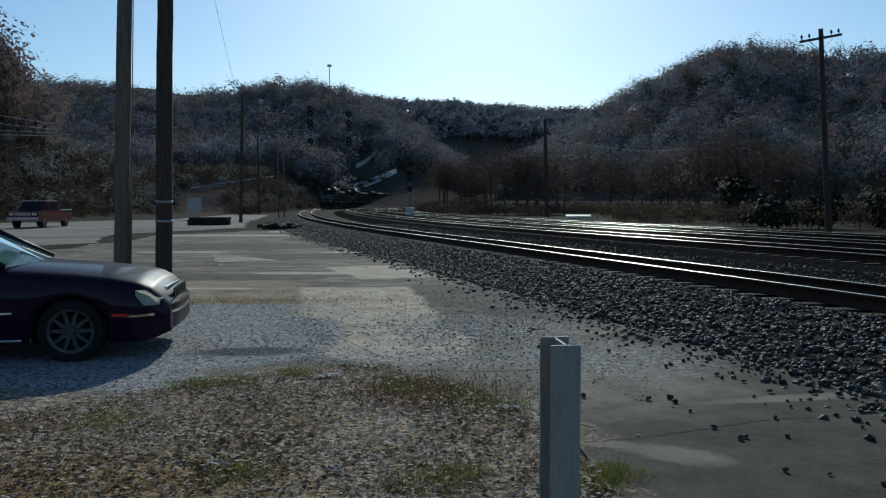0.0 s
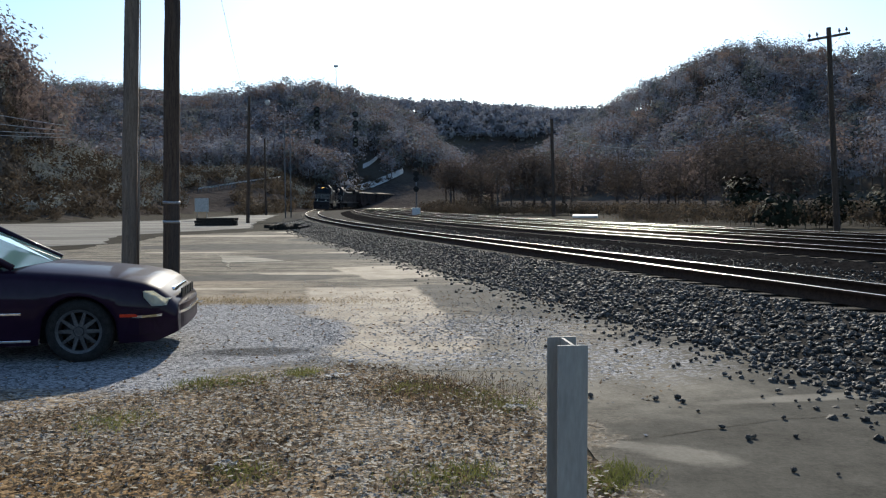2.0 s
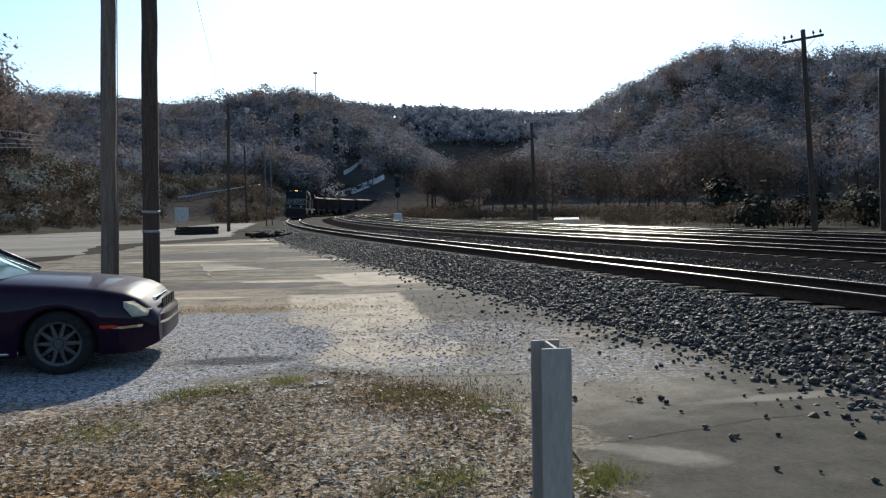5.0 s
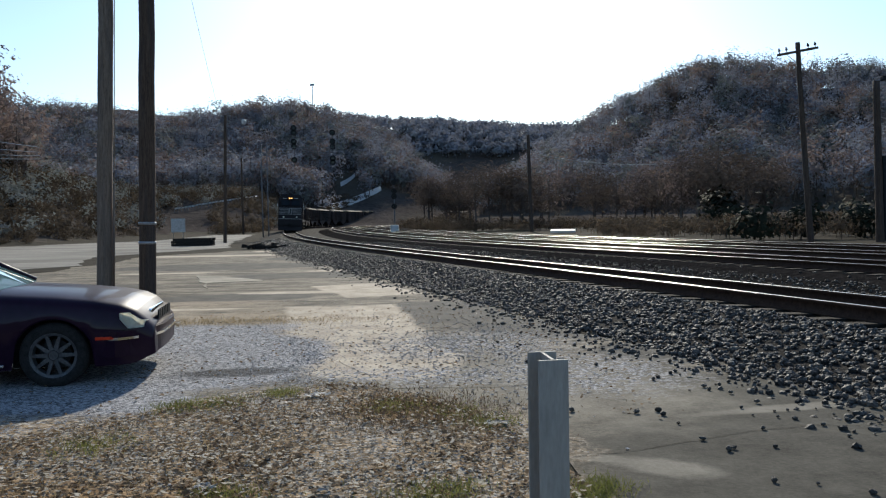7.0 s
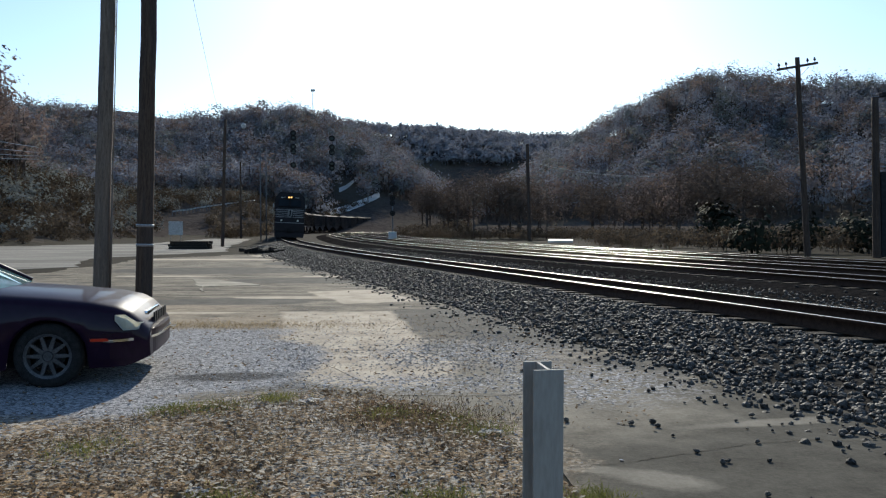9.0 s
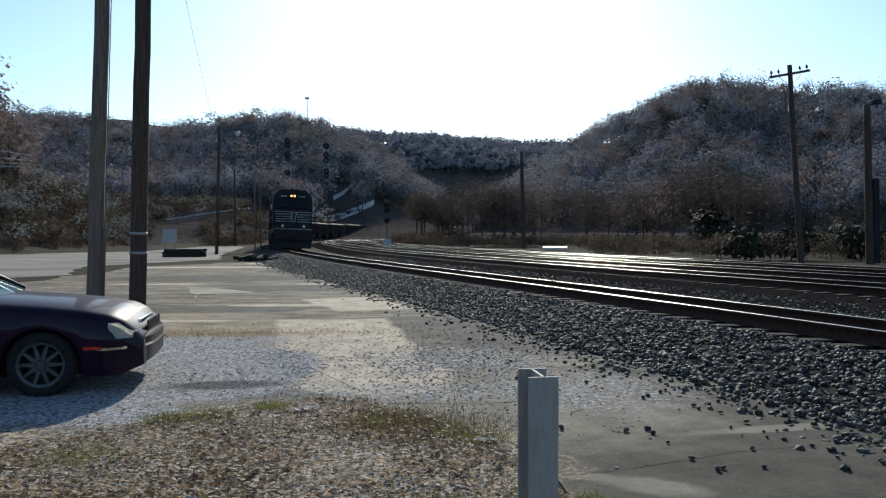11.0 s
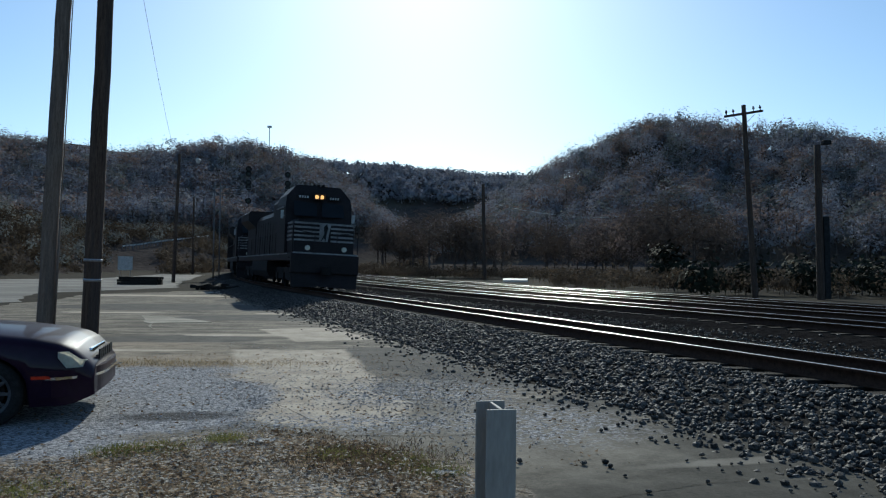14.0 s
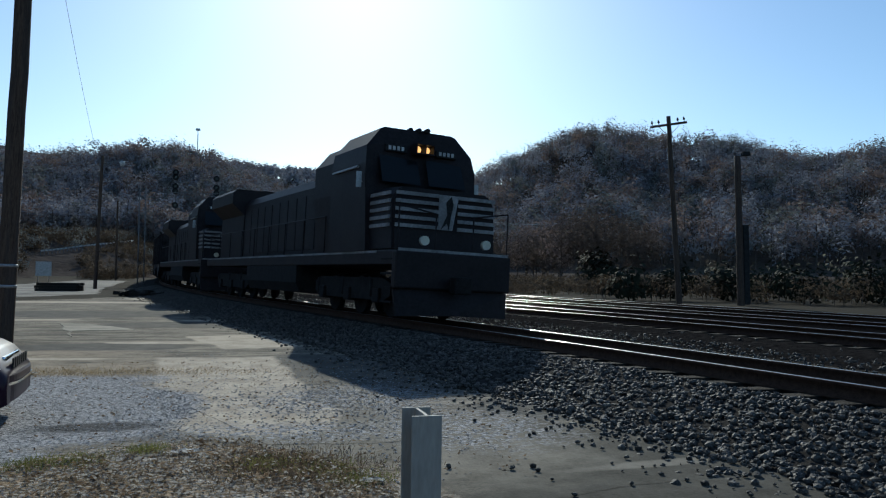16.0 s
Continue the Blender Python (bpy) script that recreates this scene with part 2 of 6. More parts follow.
M_HILL = mat("leaf_litter_slope", (0.05, 0.043, 0.038), (0.10, 0.086, 0.076), 0.06, 0.98, 1.0, fine=14, stain=(0.11, 0.10, 0.07), amount=0.5, dist=1.0, spec=0.0)
M_BARK = mat("grey_bark", (0.05, 0.04, 0.034), (0.14, 0.115, 0.10), 3, 0.95, 0.5, per=0.3)
# pale, cooled tones of the next three stand in for distance haze
M_HAZE_TWIG = mat("hazed_bare_twigs", (0.235, 0.24, 0.27), (0.32, 0.325, 0.36), 0.03, 0.95, 0, per=0.06, trans=0.36, spec=0.0)
M_RUSSET = mat("hazed_russet_leaves", (0.18, 0.15, 0.145), (0.31, 0.235, 0.20), 0.02, 0.9, 0, per=0.08, trans=0.36, spec=0.0)
M_GREEN = mat("hazed_green_leaves", (0.16, 0.17, 0.165), (0.24, 0.25, 0.23), 0.02, 0.9, 0, per=0.08, trans=0.36, spec=0.0)
M_BROWN = mat("brown_twigs", (0.085, 0.07, 0.06), (0.15, 0.118, 0.098), 0.05, 0.95, 0, per=0.15, trans=0.36, spec=0.0)
M_BLACK = mat("sooty_black_paint", (0.012, 0.010, 0.011), (0.028, 0.024, 0.025), 1.5, 0.55, 0.1, fine=10, stain=(0.032, 0.026, 0.025), amount=0.4, spec=0.12)
M_UNDER = mat("grimy_underframe", (0.006, 0.005, 0.005), (0.022, 0.02, 0.018), 4, 0.85, 0.3, spec=0.2)
M_WHITE = mat("dull_white_paint", (0.42, 0.41, 0.39), (0.66, 0.65, 0.62), 3, 0.6, 0.1, stain=(0.3, 0.28, 0.25), amount=0.4)
# near-black colour stands in for the shaded sides of the yard's stones
M_SHADE_BED = mat("shade_black_bed", (0.006, 0.006, 0.006), (0.034, 0.031, 0.029), 5, 0.95, 1.0, fine=6, dist=0.06, spec=0.0)
# stripe white, greyer than M_WHITE
M_STRIPE = mat("greyed_white_paint", (0.16, 0.155, 0.15), (0.34, 0.33, 0.32), 3, 0.7, 0.1, stain=(0.1, 0.095, 0.09), amount=0.5)
M_GREYSTEEL = mat("dull_grey_steel", (0.10, 0.10, 0.105), (0.2, 0.2, 0.205), 4, 0.7, 0.1)
M_HOPPER = mat("dusty_black_hopper", (0.012, 0.011, 0.012), (0.045, 0.040, 0.040), 1.0, 0.7, 0.2, stain=(0.07, 0.045, 0.035), amount=0.4)
M_STEEL = mat("galvanised_steel", (0.22, 0.22, 0.22), (0.42, 0.42, 0.42), 6, 0.45, 0.1, metal=0.7)
M_DARK = mat("matt_black_metal", (0.01, 0.01, 0.01), (0.035, 0.035, 0.035), 6, 0.6, 0.1)
M_PAINT = mat("plum_car_paint", (0.011, 0.003, 0.012), (0.017, 0.005, 0.018), 2, 0.45, 0.0, coat=0.25, spec=0.08)
M_CHROME = mat("chrome_trim", (0.75, 0.75, 0.75), (0.85, 0.85, 0.85), 3, 0.12, 0.0, metal=1.0)
M_RUBBER = mat("tyre_rubber", (0.012, 0.012, 0.012), (0.035, 0.034, 0.033), 20, 0.85, 0.3)
M_ALLOY = mat("silver_alloy", (0.06, 0.06, 0.062), (0.12, 0.12, 0.123), 8, 0.4, 0.05, metal=0.4)
# cream base stands in for light caught in the lamp's reflector
M_LENS = mat("bright_lamp_lens", (0.72, 0.70, 0.58), (0.86, 0.84, 0.72), 6, 0.25, 0.02, coat=0.6, trans=0.35, spec=0.5)
M_AMBER = mat("red_marker_lens", (0.45, 0.03, 0.015), (0.6, 0.06, 0.02), 6, 0.3, 0.0)
M_GLASS = glass("dark_glass")
# teal base colour paints in mirrored sky, besides the real coat
M_WIND = glass("sky_tinted_windscreen", (0.24, 0.42, 0.42), 0.05, 1.0)
M_PICK = mat("dark_red_pickup_paint", (0.07, 0.012, 0.010), (0.11, 0.02, 0.016), 2, 0.35, 0.0, coat=0.6)
M_LAMP = glow("headlamp_glow", (1.0, 0.50, 0.15), 1.6)
M_WIRE = mat("wire_metal", (0.25, 0.25, 0.25), (0.5, 0.5, 0.5), 2, 0.4, 0.0, metal=0.6)


# ---- mesh tools ----
def box(bm, x0, x1, y0, y1, z0, z1, bev=0.0):
    vs = [bm.verts.new(c) for c in ((x0, y0, z0), (x1, y0, z0), (x1, y1, z0), (x0, y1, z0),
                                    (x0, y0, z1), (x1, y0, z1), (x1, y1, z1), (x0, y1, z1))]
    fs = [bm.faces.new([vs[i] for i in q]) for q in ((3, 2, 1, 0), (4, 5, 6, 7), (0, 1, 5, 4), (1, 2, 6, 5), (2, 3, 7, 6), (3, 0, 4, 7))]
    if bev:
        es = list({e for f in fs for e in f.edges})
        bmesh.ops.bevel(bm, geom=es, offset=bev, segments=2, affect="EDGES", profile=0.6)
    return bm


def tube(bm, a, b, r0, r1=None, seg=10, caps=True):
    """A round bar from a to b, tapering from r0 to r1."""
    a, b = Vector(a), Vector(b)
    r1 = r0 if r1 is None else r1
    q = (b - a).to_track_quat("Z", "Y")
    ra, rb = [], []
    for i in range(seg):
        c, s = math.cos(2 * math.pi * i / seg), math.sin(2 * math.pi * i / seg)
        d = q @ Vector((c, s, 0))
        ra.append(bm.verts.new(a + d * r0))
        rb.append(bm.verts.new(b + d * r1))
    for i in range(seg):
        j = (i + 1) % seg
        f = bm.faces.new((ra[i], ra[j], rb[j], rb[i]))
        f.smooth = seg > 6
    if caps:
        bm.faces.new(ra[::-1])
        bm.faces.new(rb)
    return bm


def prism(bm, pts, axis, a, b):
    """Extrudes an outline: axis 'x' takes (y, z) points, 'y' takes (x, z), 'z' takes (x, y)."""
    def at(p, k):
        return {"x": (k, p[0], p[1]), "y": (p[0], k, p[1]), "z": (p[0], p[1], k)}[axis]
    va, vb = [bm.verts.new(at(p, a)) for p in pts], [bm.verts.new(at(p, b)) for p in pts]
    n = len(pts)
    for i in range(n):
        j = (i + 1) % n
        bm.faces.new((va[i], va[j], vb[j], vb[i]))
    bm.faces.new(va[::-1])
    bm.faces.new(vb)
    return bm


def part(name, bm, material, parent=None, label="", smooth=False, m=None):
    """Links a bmesh as one mesh object under a thing, under a part, or on its own."""
    bmesh.ops.recalc_face_normals(bm, faces=bm.faces)
    me = bpy.data.meshes.new(name)
    bm.to_mesh(me)
    bm.free()
    if smooth:
        me.polygons.foreach_set("use_smooth", [True] * len(me.polygons))
    me.materials.append(material)
    ob = new(name, me)
    ob.parent = parent
    if m is not None:
        ob.matrix_basis = m
    return tagged(ob, label)


def piece(name, me, parent, m):
    """One more object on a shared mesh."""
    ob = new(name, me)
    ob.parent = parent
    ob.matrix_basis = m
    return ob


def thing(name, m, label, category, group="", kind=""):
    ob = new(name)
    ob.empty_display_size = 0.2
    ob.matrix_basis = m
    return tagged(ob, label, category, group, kind)


def bulk(name, verts, faces, material, parent=None):
    """A mesh from arrays; faces all of one length."""
    me = bpy.data.meshes.new(name)
    verts, faces = np.asarray(verts, np.float32), np.asarray(faces, np.int32)
    k = faces.shape[1]
    me.vertices.add(len(verts))
    me.vertices.foreach_set("co", verts.ravel())
    me.loops.add(faces.size)
    me.loops.foreach_set("vertex_index", faces.ravel())
    me.polygons.add(len(faces))
    me.polygons.foreach_set("loop_start", np.arange(0, faces.size, k, dtype=np.int32))
    me.update(calc_edges=True)
    me.validate()
    me.materials.append(material)
    ob = new(name, me)
    ob.parent = parent
    return ob


# ---- the line of the main track: arc length s runs from the crossing backwards ----
def track_line():
    """Centre points every 0.5 m with headings; s = 0 where the engine's front stands at the end."""
    nodes = ((-120, 14.0), (-30, 14.0), (0, 18.3), (10, 18.6), (60, 11.2), (125, 7.0), (140, 5.0), (360, -61.0), (700, -61.0))

    def bend(s):
        # degrees to the left of +y
        return float(np.interp(s, [q[0] for q in nodes], [q[1] for q in nodes]))
    pts = {}
    x, y = 2.95, 19.1
    for i in range(0, 1200):
        s = i * 0.5
        pts[i] = (s, x, y, bend(s))
        a = radians(bend(s + 0.25))
        x, y = x - math.sin(a) * 0.5, y + math.cos(a) * 0.5
    x, y = 2.95, 19.1
    for i in range(-1, -240, -1):
        s = i * 0.5
        a = radians(bend(s + 0.25))
        x, y = x + math.sin(a) * 0.5, y - math.cos(a) * 0.5
        pts[i] = (s, x, y, bend(s))
    return pts


LINE = track_line()
S_LO, S_HI = -239, 1199


def on_line(s, off=0.0):
    """Place and heading on the line at arc length s, off metres to the right of it."""
    k = min(max(s * 2, S_LO), S_HI - 1)
    i = int(math.floor(k))
    i = min(max(i, S_LO), S_HI - 1)
    u = k - i
    p, q = LINE[i], LINE[i + 1]
    h = p[3] * (1 - u) + q[3] * u
    a = radians(h)
    return p[1] * (1 - u) + q[1] * u + math.cos(a) * off, p[2] * (1 - u) + q[2] * u + math.sin(a) * off, h


RAIL_TOP = 0.40
# ---- the ground: one sheet with the valley's hills ----
def ramp(u):
    u = np.clip(u, 0, 1)
    return u * u * (3 - 2 * u)


def land(x, y):
    """Height of the ground. Flat yard, a bank and wooded hills round it."""
    r = np.hypot(x, y)
    az = np.degrees(np.arctan2(x, y))
    wob = np.sin(x * 0.031 + 1.3) * np.cos(y * 0.027) + 0.5 * np.sin(x * 0.083 + y * 0.06)
    # brush bank behind the road, rising to the wooded shoulder on the left
    edge = 74 + 50 * ramp((az + 27) / 10) + 75 * ramp((az + 15) / 8)
    bank = ramp((r - edge) / 60) * 8 * ramp((-4 - az) / 5)
    shoulder = ramp((r - 85) / 60) * 13 * ramp((-27.0 - az) / 3)
    # middle hill
    crest = 38 + 7 * np.exp(-((az + 9) / 4.2) ** 2) + 4 * ramp((-18 - az) / 8) - 46 * ramp((az + 6) / 13)
    mid = ramp((r - 190) / 190) * np.maximum(crest, 0) * ramp((az + 75) / 20)
    # far ridge closing the valley
    far = ramp((r - 600) / 400) * (113 - 1.1 * az) * ramp((40 - abs(az)) / 20)
    # the steep hill on the right
    up = 62 * ramp((az + 2) / 23) - 14 * ramp((az - 21) / 18) + 1.5 * np.sin(np.radians(az * 40))
    right = ramp((r - 165) / 250) * np.maximum(up, 0) * ramp((100 - az) / 40)
    # low wooded rise beyond the yard
    rise = ramp((r - 120) / 60) * 2.0 * ramp((az + 1) / 6)
    h = np.maximum.reduce([bank + shoulder, mid, far, right, rise])
    rear = ramp((r - 150) / 250) * 25 * ramp((abs(az) - 95) / 30)
    h = np.maximum(h, rear)
    # cutting for the curving line
    return h + wob * np.clip(h / 25, 0, 1) * 2.2 - 0.10 * ramp((r - 30) / 40) * (az > -8)


def build_ground():
    rings = np.concatenate([np.array([0.0]), np.linspace(1.5, 60, 24), np.geomspace(64, 1100, 60), np.array([1500, 2200, 3500, 4800])])
    n = 300
    az = np.radians(np.concatenate([np.linspace(-60, 60, 241)[:-1], np.linspace(60, 300, 61)[:-1]]))
    n = len(az)
    X = rings[:, None] * np.sin(az)[None, :]
    Y = rings[:, None] * np.cos(az)[None, :]
    Z = land(X, Y)
    v = np.stack([X, Y, Z], -1).reshape(-1, 3)
    i, j = np.meshgrid(np.arange(len(rings) - 1), np.arange(n), indexing="ij")
    a, b = i * n + j, i * n + (j + 1) % n
    f = np.stack([a, b, b + n, a + n], -1).reshape(-1, 4)[:, ::-1]
    ob = bulk("ground", v, f, M_SOIL)
    me = ob.data
    me.materials.append(M_HILL)
    zc = v[f].mean(1)
    hilly = (zc[:, 2] > 0.25) | (np.hypot(zc[:, 0], zc[:, 1]) > 150)
    me.polygons.foreach_set("material_index", hilly.astype(np.int32))
    me.polygons.foreach_set("use_smooth", np.ones(len(f), bool))
    return tagged(ob, "packed dirt yard rising to wooded autumn hills", "ground", kind="structure")


build_ground()


def patch(name, outline, z, material, label, seed, rough=0.25, step=0.5):
    """A flat spread of surfacing with an uneven rim, a few millimetres above what lies under it."""
    rnd = random.Random(seed)
    pts = []
    n = len(outline)
    for i in range(n):
        a, b = Vector((*outline[i], 0)), Vector((*outline[(i + 1) % n], 0))
        k = max(1, int((b - a).length / step))
        for q in range(k):
            p = a.lerp(b, q / k)
            g = rough * min(1.0, 0.4 + (b - a).length)
            pts.append((p.x + rnd.uniform(-g, g), p.y + rnd.uniform(-g, g)))
    bm = bmesh.new()
    top = [bm.verts.new((x, y, z)) for x, y in pts]
    low = [bm.verts.new((x, y, -0.05)) for x, y in pts]
    bm.faces.new(top)
    for i in range(len(pts)):
        j = (i + 1) % len(pts)
        bm.faces.new((top[i], low[i], low[j], top[j]))
    return tagged(part(name, bm, material), label, "ground", kind="structure")


patch("road", [(-120, 25), (-60, 30), (-18, 24), (-14, 32), (-17, 40), (-13, 52), (-16, 64), (-24, 110), (-30, 112), (-27, 78), (-34, 68), (-120, 62)], 0.012, M_ASPH,
      "pale weathered asphalt road beside the yard", 3, 0.3, 1.5)
patch("gravel_lot", [(-14, 5.9), (-3.2, 5.9), (-2.4, 6.5), (-1.5, 7.4), (-1.3, 8.2), (-1.7, 9.6), (-2.4, 10.9), (-3.2, 12.2), (-4.2, 12.7), (-14, 13)], 0.0115, M_YARD,
      "grey crushed-gravel parking ground under the car", 5, 0.09, 0.22)
patch("concrete_pad", [(0.9, -3), (0.9, 4.6), (0.66, 5.7), (0.1, 6.8), (-0.5, 7.5), (-1.3, 9.6), (-1.8, 10.6), (-2.6, 13), (-2.9, 15.6), (-0.5, 15.2), (0.9, 15.4), (1.6, 13), (2.1, 10.7), (3.6, 7), (4.2, 3), (5, -3)],
      0.0125, M_YARD, "worn stained concrete pad with cracks", 8, 0.12)
patch("dirt_apron", [(-14, 5.0), (0.6, 5.0), (2.2, 8), (0.9, 15.6), (-0.1, 18.9), (-1.7, 27.4), (-4.2, 40), (-9, 48), (-14, 40), (-13, 24)], 0.0095, M_YARD, "trampled apron of broken concrete and dirt", 9, 0.4, 1.0)
patch("concrete_slab", [(-7.0, 24.0), (-6.2, 23.8), (-4.4, 21.5), (-5.8, 21.0), (-5.4, 19.3)], 0.02, M_CONC, "pale broken concrete slab corner", 12, 0.08)
patch("verge", [(-12, -3), (-12, 5.8), (-3.2, 5.7), (-2.5, 6.4), (-1.5, 7.3), (-1.05, 7.6), (-0.5, 7.45), (0.06, 6.75), (0.45, 6.15), (0.66, 5.6), (0.88, 4.6), (0.85, -3)], 0.014, M_YARD,
      "verge of dry grass, fallen leaves and gravel", 14, 0.1)


# ---- tracks ----
def swept(name, profile, off, s0, s1, step, material, parent=None, closed=True, lift=0.0):
    """Sweeps a cross-section (across, up) along the line."""
    ss = np.arange(s0, s1 + step, step)
    k = len(profile)
    v = []
    for s in ss:
        x, y, h = on_line(s, off)
        c, n = math.cos(radians(h)), math.sin(radians(h))
        v += [(x + c * a, y + n * a, z + lift) for a, z in profile]
    f = []
    for i in range(len(ss) - 1):
        for j in range(k if closed else k - 1):
            q = (j + 1) % k
            f.append((i * k + j, i * k + q, (i + 1) * k + q, (i + 1) * k + j))
    return bulk(name, v, f, material, parent)


def rail_profile():
    return [(-0.07, -0.18), (-0.07, -0.165), (-0.012, -0.15), (-0.012, -0.045), (-0.037, -0.035), (-0.037, -0.004),
            (-0.03, 0), (0.03, 0), (0.037, -0.004), (0.037, -0.035), (0.012, -0.045), (0.012, -0.15), (0.07, -0.165), (0.07, -0.18)]


TIE_ME = None


def build_track(off, s0, s1, label, cant, step=1.0, tie_step=0.55):
    t = thing("railway_track", pose(0, 0, 0), label, "railway track", "railway tracks", "structure")
    for side in (-1, 1):
        z = RAIL_TOP + (cant if side < 0 else 0)
        r = swept("rail", rail_profile(), off + side * 0.753, s0, s1, step, M_RUST, t, lift=z)
        swept("rail_head", [(-0.02, -0.002), (-0.012, 0.003), (0.012, 0.003), (0.02, -0.002)], off + side * 0.753, s0, s1, step, M_RAIL, r, closed=False, lift=z).data.name = "rail_head"
    global TIE_ME
    if TIE_ME is None:
        bm = bmesh.new()
        box(bm, -1.3, 1.3, -0.115, 0.115, -0.18, 0, 0.012)
        bmesh.ops.recalc_face_normals(bm, faces=bm.faces)
        TIE_ME = bpy.data.meshes.new("sleeper")
        bm.to_mesh(TIE_ME)
        bm.free()
        TIE_ME.materials.append(M_TIE)
    rnd = random.Random(int(off * 10) + 5)
    s = s0
    n = 0
    while s < s1 and n < 290:
        x, y, h = on_line(s, off)
        piece("sleeper", TIE_ME, t, pose(x, y, RAIL_TOP - 0.178 + cant / 2, 0, math.degrees(cant / 1.5), h + rnd.uniform(-1, 1)))
        s += tie_step
        n += 1
    return t


MAIN_CANT = 0.06
build_track(0.0, -30, 330, "main railway track with polished rails on dark stone ballast", MAIN_CANT)
for o, far in ((7.0, 300), (11.0, 260), (15.0, 200)):
    build_track(o, -40, far, "yard railway track beside the main line, rails glinting in the sun", 0.0, 2.0, 0.6)

bed = swept("ballast", [(-3.5, -0.06), (-3.0, 0.03), (-1.75, 0.235), (-1.4, 0.285), (-1.1, 0.24), (1.4, 0.22), (1.8, 0.2), (3.6, 0.02), (4.2, -0.05)], 0.0, -40, 330, 1.0, M_BALLAST, closed=False)
tagged(bed, "sloping bed of dark crushed stone ballast", "ballast", kind="structure")
bed2 = swept("ballast", [(3.9, -0.05), (5.2, 0.2), (17, 0.2), (18.6, -0.05)], 0.0, -50, 300, 2.0, M_SHADE_BED, closed=False)
tagged(bed2, "wide flat bed under the yard tracks, black for its stones' shaded sides", "ballast", kind="structure")
# ---- trees and brush ----
def rounded(ob, out):
    """Shades a crown as a rounded mass: its blades take the direction out of the crown."""
    out = out / np.maximum(np.linalg.norm(out, axis=1, keepdims=True), 1e-6)
    ob.data.normals_split_custom_set_from_vertices(out.astype(np.float32).tolist())
    return ob


def facing_out(v, f):
    """Turns every blade so that its face looks out of the crown; gives the faces and the way out."""
    out = v - v.mean(0) * np.array([1, 1, 0.75])
    g = np.cross(v[f[:, 1]] - v[f[:, 0]], v[f[:, 2]] - v[f[:, 0]])
    turned = (g * out[f].mean(1)).sum(1) < 0
    f = f.copy()
    f[turned] = f[turned][:, ::-1]
    return f, out


def tree_arrays(rnd, h, spread, clumps, size, limbs=7, trunk_r=0.16, bare=True, twigs=2):
    """Trunk and limbs, and a ragged crown of small leaf or twig blades: two (verts, tri faces) pairs."""
    tv, tf, cv, cf = [], [], [], []

    def stick(a, b, r0, r1, seg):
        base = len(tv)
        d = (b - a).normalized()
        u = d.orthogonal().normalized()
        w = d.cross(u)
        for p, r in ((a, r0), (b, r1)):
            for i in range(seg):
                q = 2 * math.pi * i / seg
                tv.append(tuple(p + u * (math.cos(q) * r) + w * (math.sin(q) * r)))
        for i in range(seg):
            j = (i + 1) % seg
            tf.append((base + i, base + j, base + seg + j))
            tf.append((base + i, base + seg + j, base + seg + i))

    k0 = Vector((rnd.uniform(-.2, .2), rnd.uniform(-.2, .2), h * 0.45))
    k1 = k0 + Vector((rnd.uniform(-.3, .3), rnd.uniform(-.3, .3), h * 0.42))
    stick(Vector((0, 0, -0.4)), k0, trunk_r, trunk_r * 0.7, 6)
    stick(k0, k1, trunk_r * 0.7, trunk_r * 0.2, 5)
    tips = [k1]
    for i in range(limbs):
        a = 2 * math.pi * (i + rnd.random()) / limbs
        z = rnd.uniform(0.28, 0.75)
        st = Vector((0, 0, -0.4)).lerp(k1, z)
        reach = spread * rnd.uniform(0.6, 1.05) * (1.15 - abs(z - 0.5))
        en = st + Vector((math.cos(a) * reach, math.sin(a) * reach, h * rnd.uniform(0.12, 0.3)))
        stick(st, en, trunk_r * 0.4, trunk_r * 0.08, 3)
        tips += [en, st.lerp(en, 0.65)]
        for _ in range(twigs):
            e2 = st.lerp(en, rnd.uniform(.4, .8)) + Vector((rnd.uniform(-1, 1), rnd.uniform(-1, 1), rnd.uniform(.3, 1.2))) * (spread * 0.35)
            stick(st.lerp(en, 0.5), e2, trunk_r * 0.18, trunk_r * 0.05, 3)
            tips.append(e2)
    core = Vector((0, 0, h * 0.5))
    for i in range(clumps):
        t = rnd.choice(tips)
        g = spread * 0.33
        c = t + Vector((rnd.gauss(0, g), rnd.gauss(0, g), rnd.gauss(0, g * 0.8)))
        if c.z < h * 0.2:
            c.z = h * 0.2 + rnd.random() * 0.3 * h
        for _ in range(2):
            # blades lie roughly across the way out of the crown
            out = ((c - core).normalized() + Vector((rnd.gauss(0, .3), rnd.gauss(0, .3), rnd.gauss(0.25, .3)))).normalized()
            d = out.cross(Vector((rnd.gauss(0, 1), rnd.gauss(0, 1), rnd.gauss(0, 1)))).normalized()
            u = d.cross(out)
            L = size * rnd.uniform(0.6, 1.4)
            W = L * (0.34 if bare else 0.6) * rnd.uniform(0.7, 1.3)
            b = len(cv)
            cv.extend([tuple(c - d * L * .5 - u * W * .5), tuple(c - d * L * .3 + u * W * .6), tuple(c + d * L * .5)])
            cf.append((b, b + 1, b + 2))
    cv, cf = np.array(cv), np.array(cf)
    cf, out = facing_out(cv, cf)
    return np.array(tv), np.array(tf), cv, cf, out


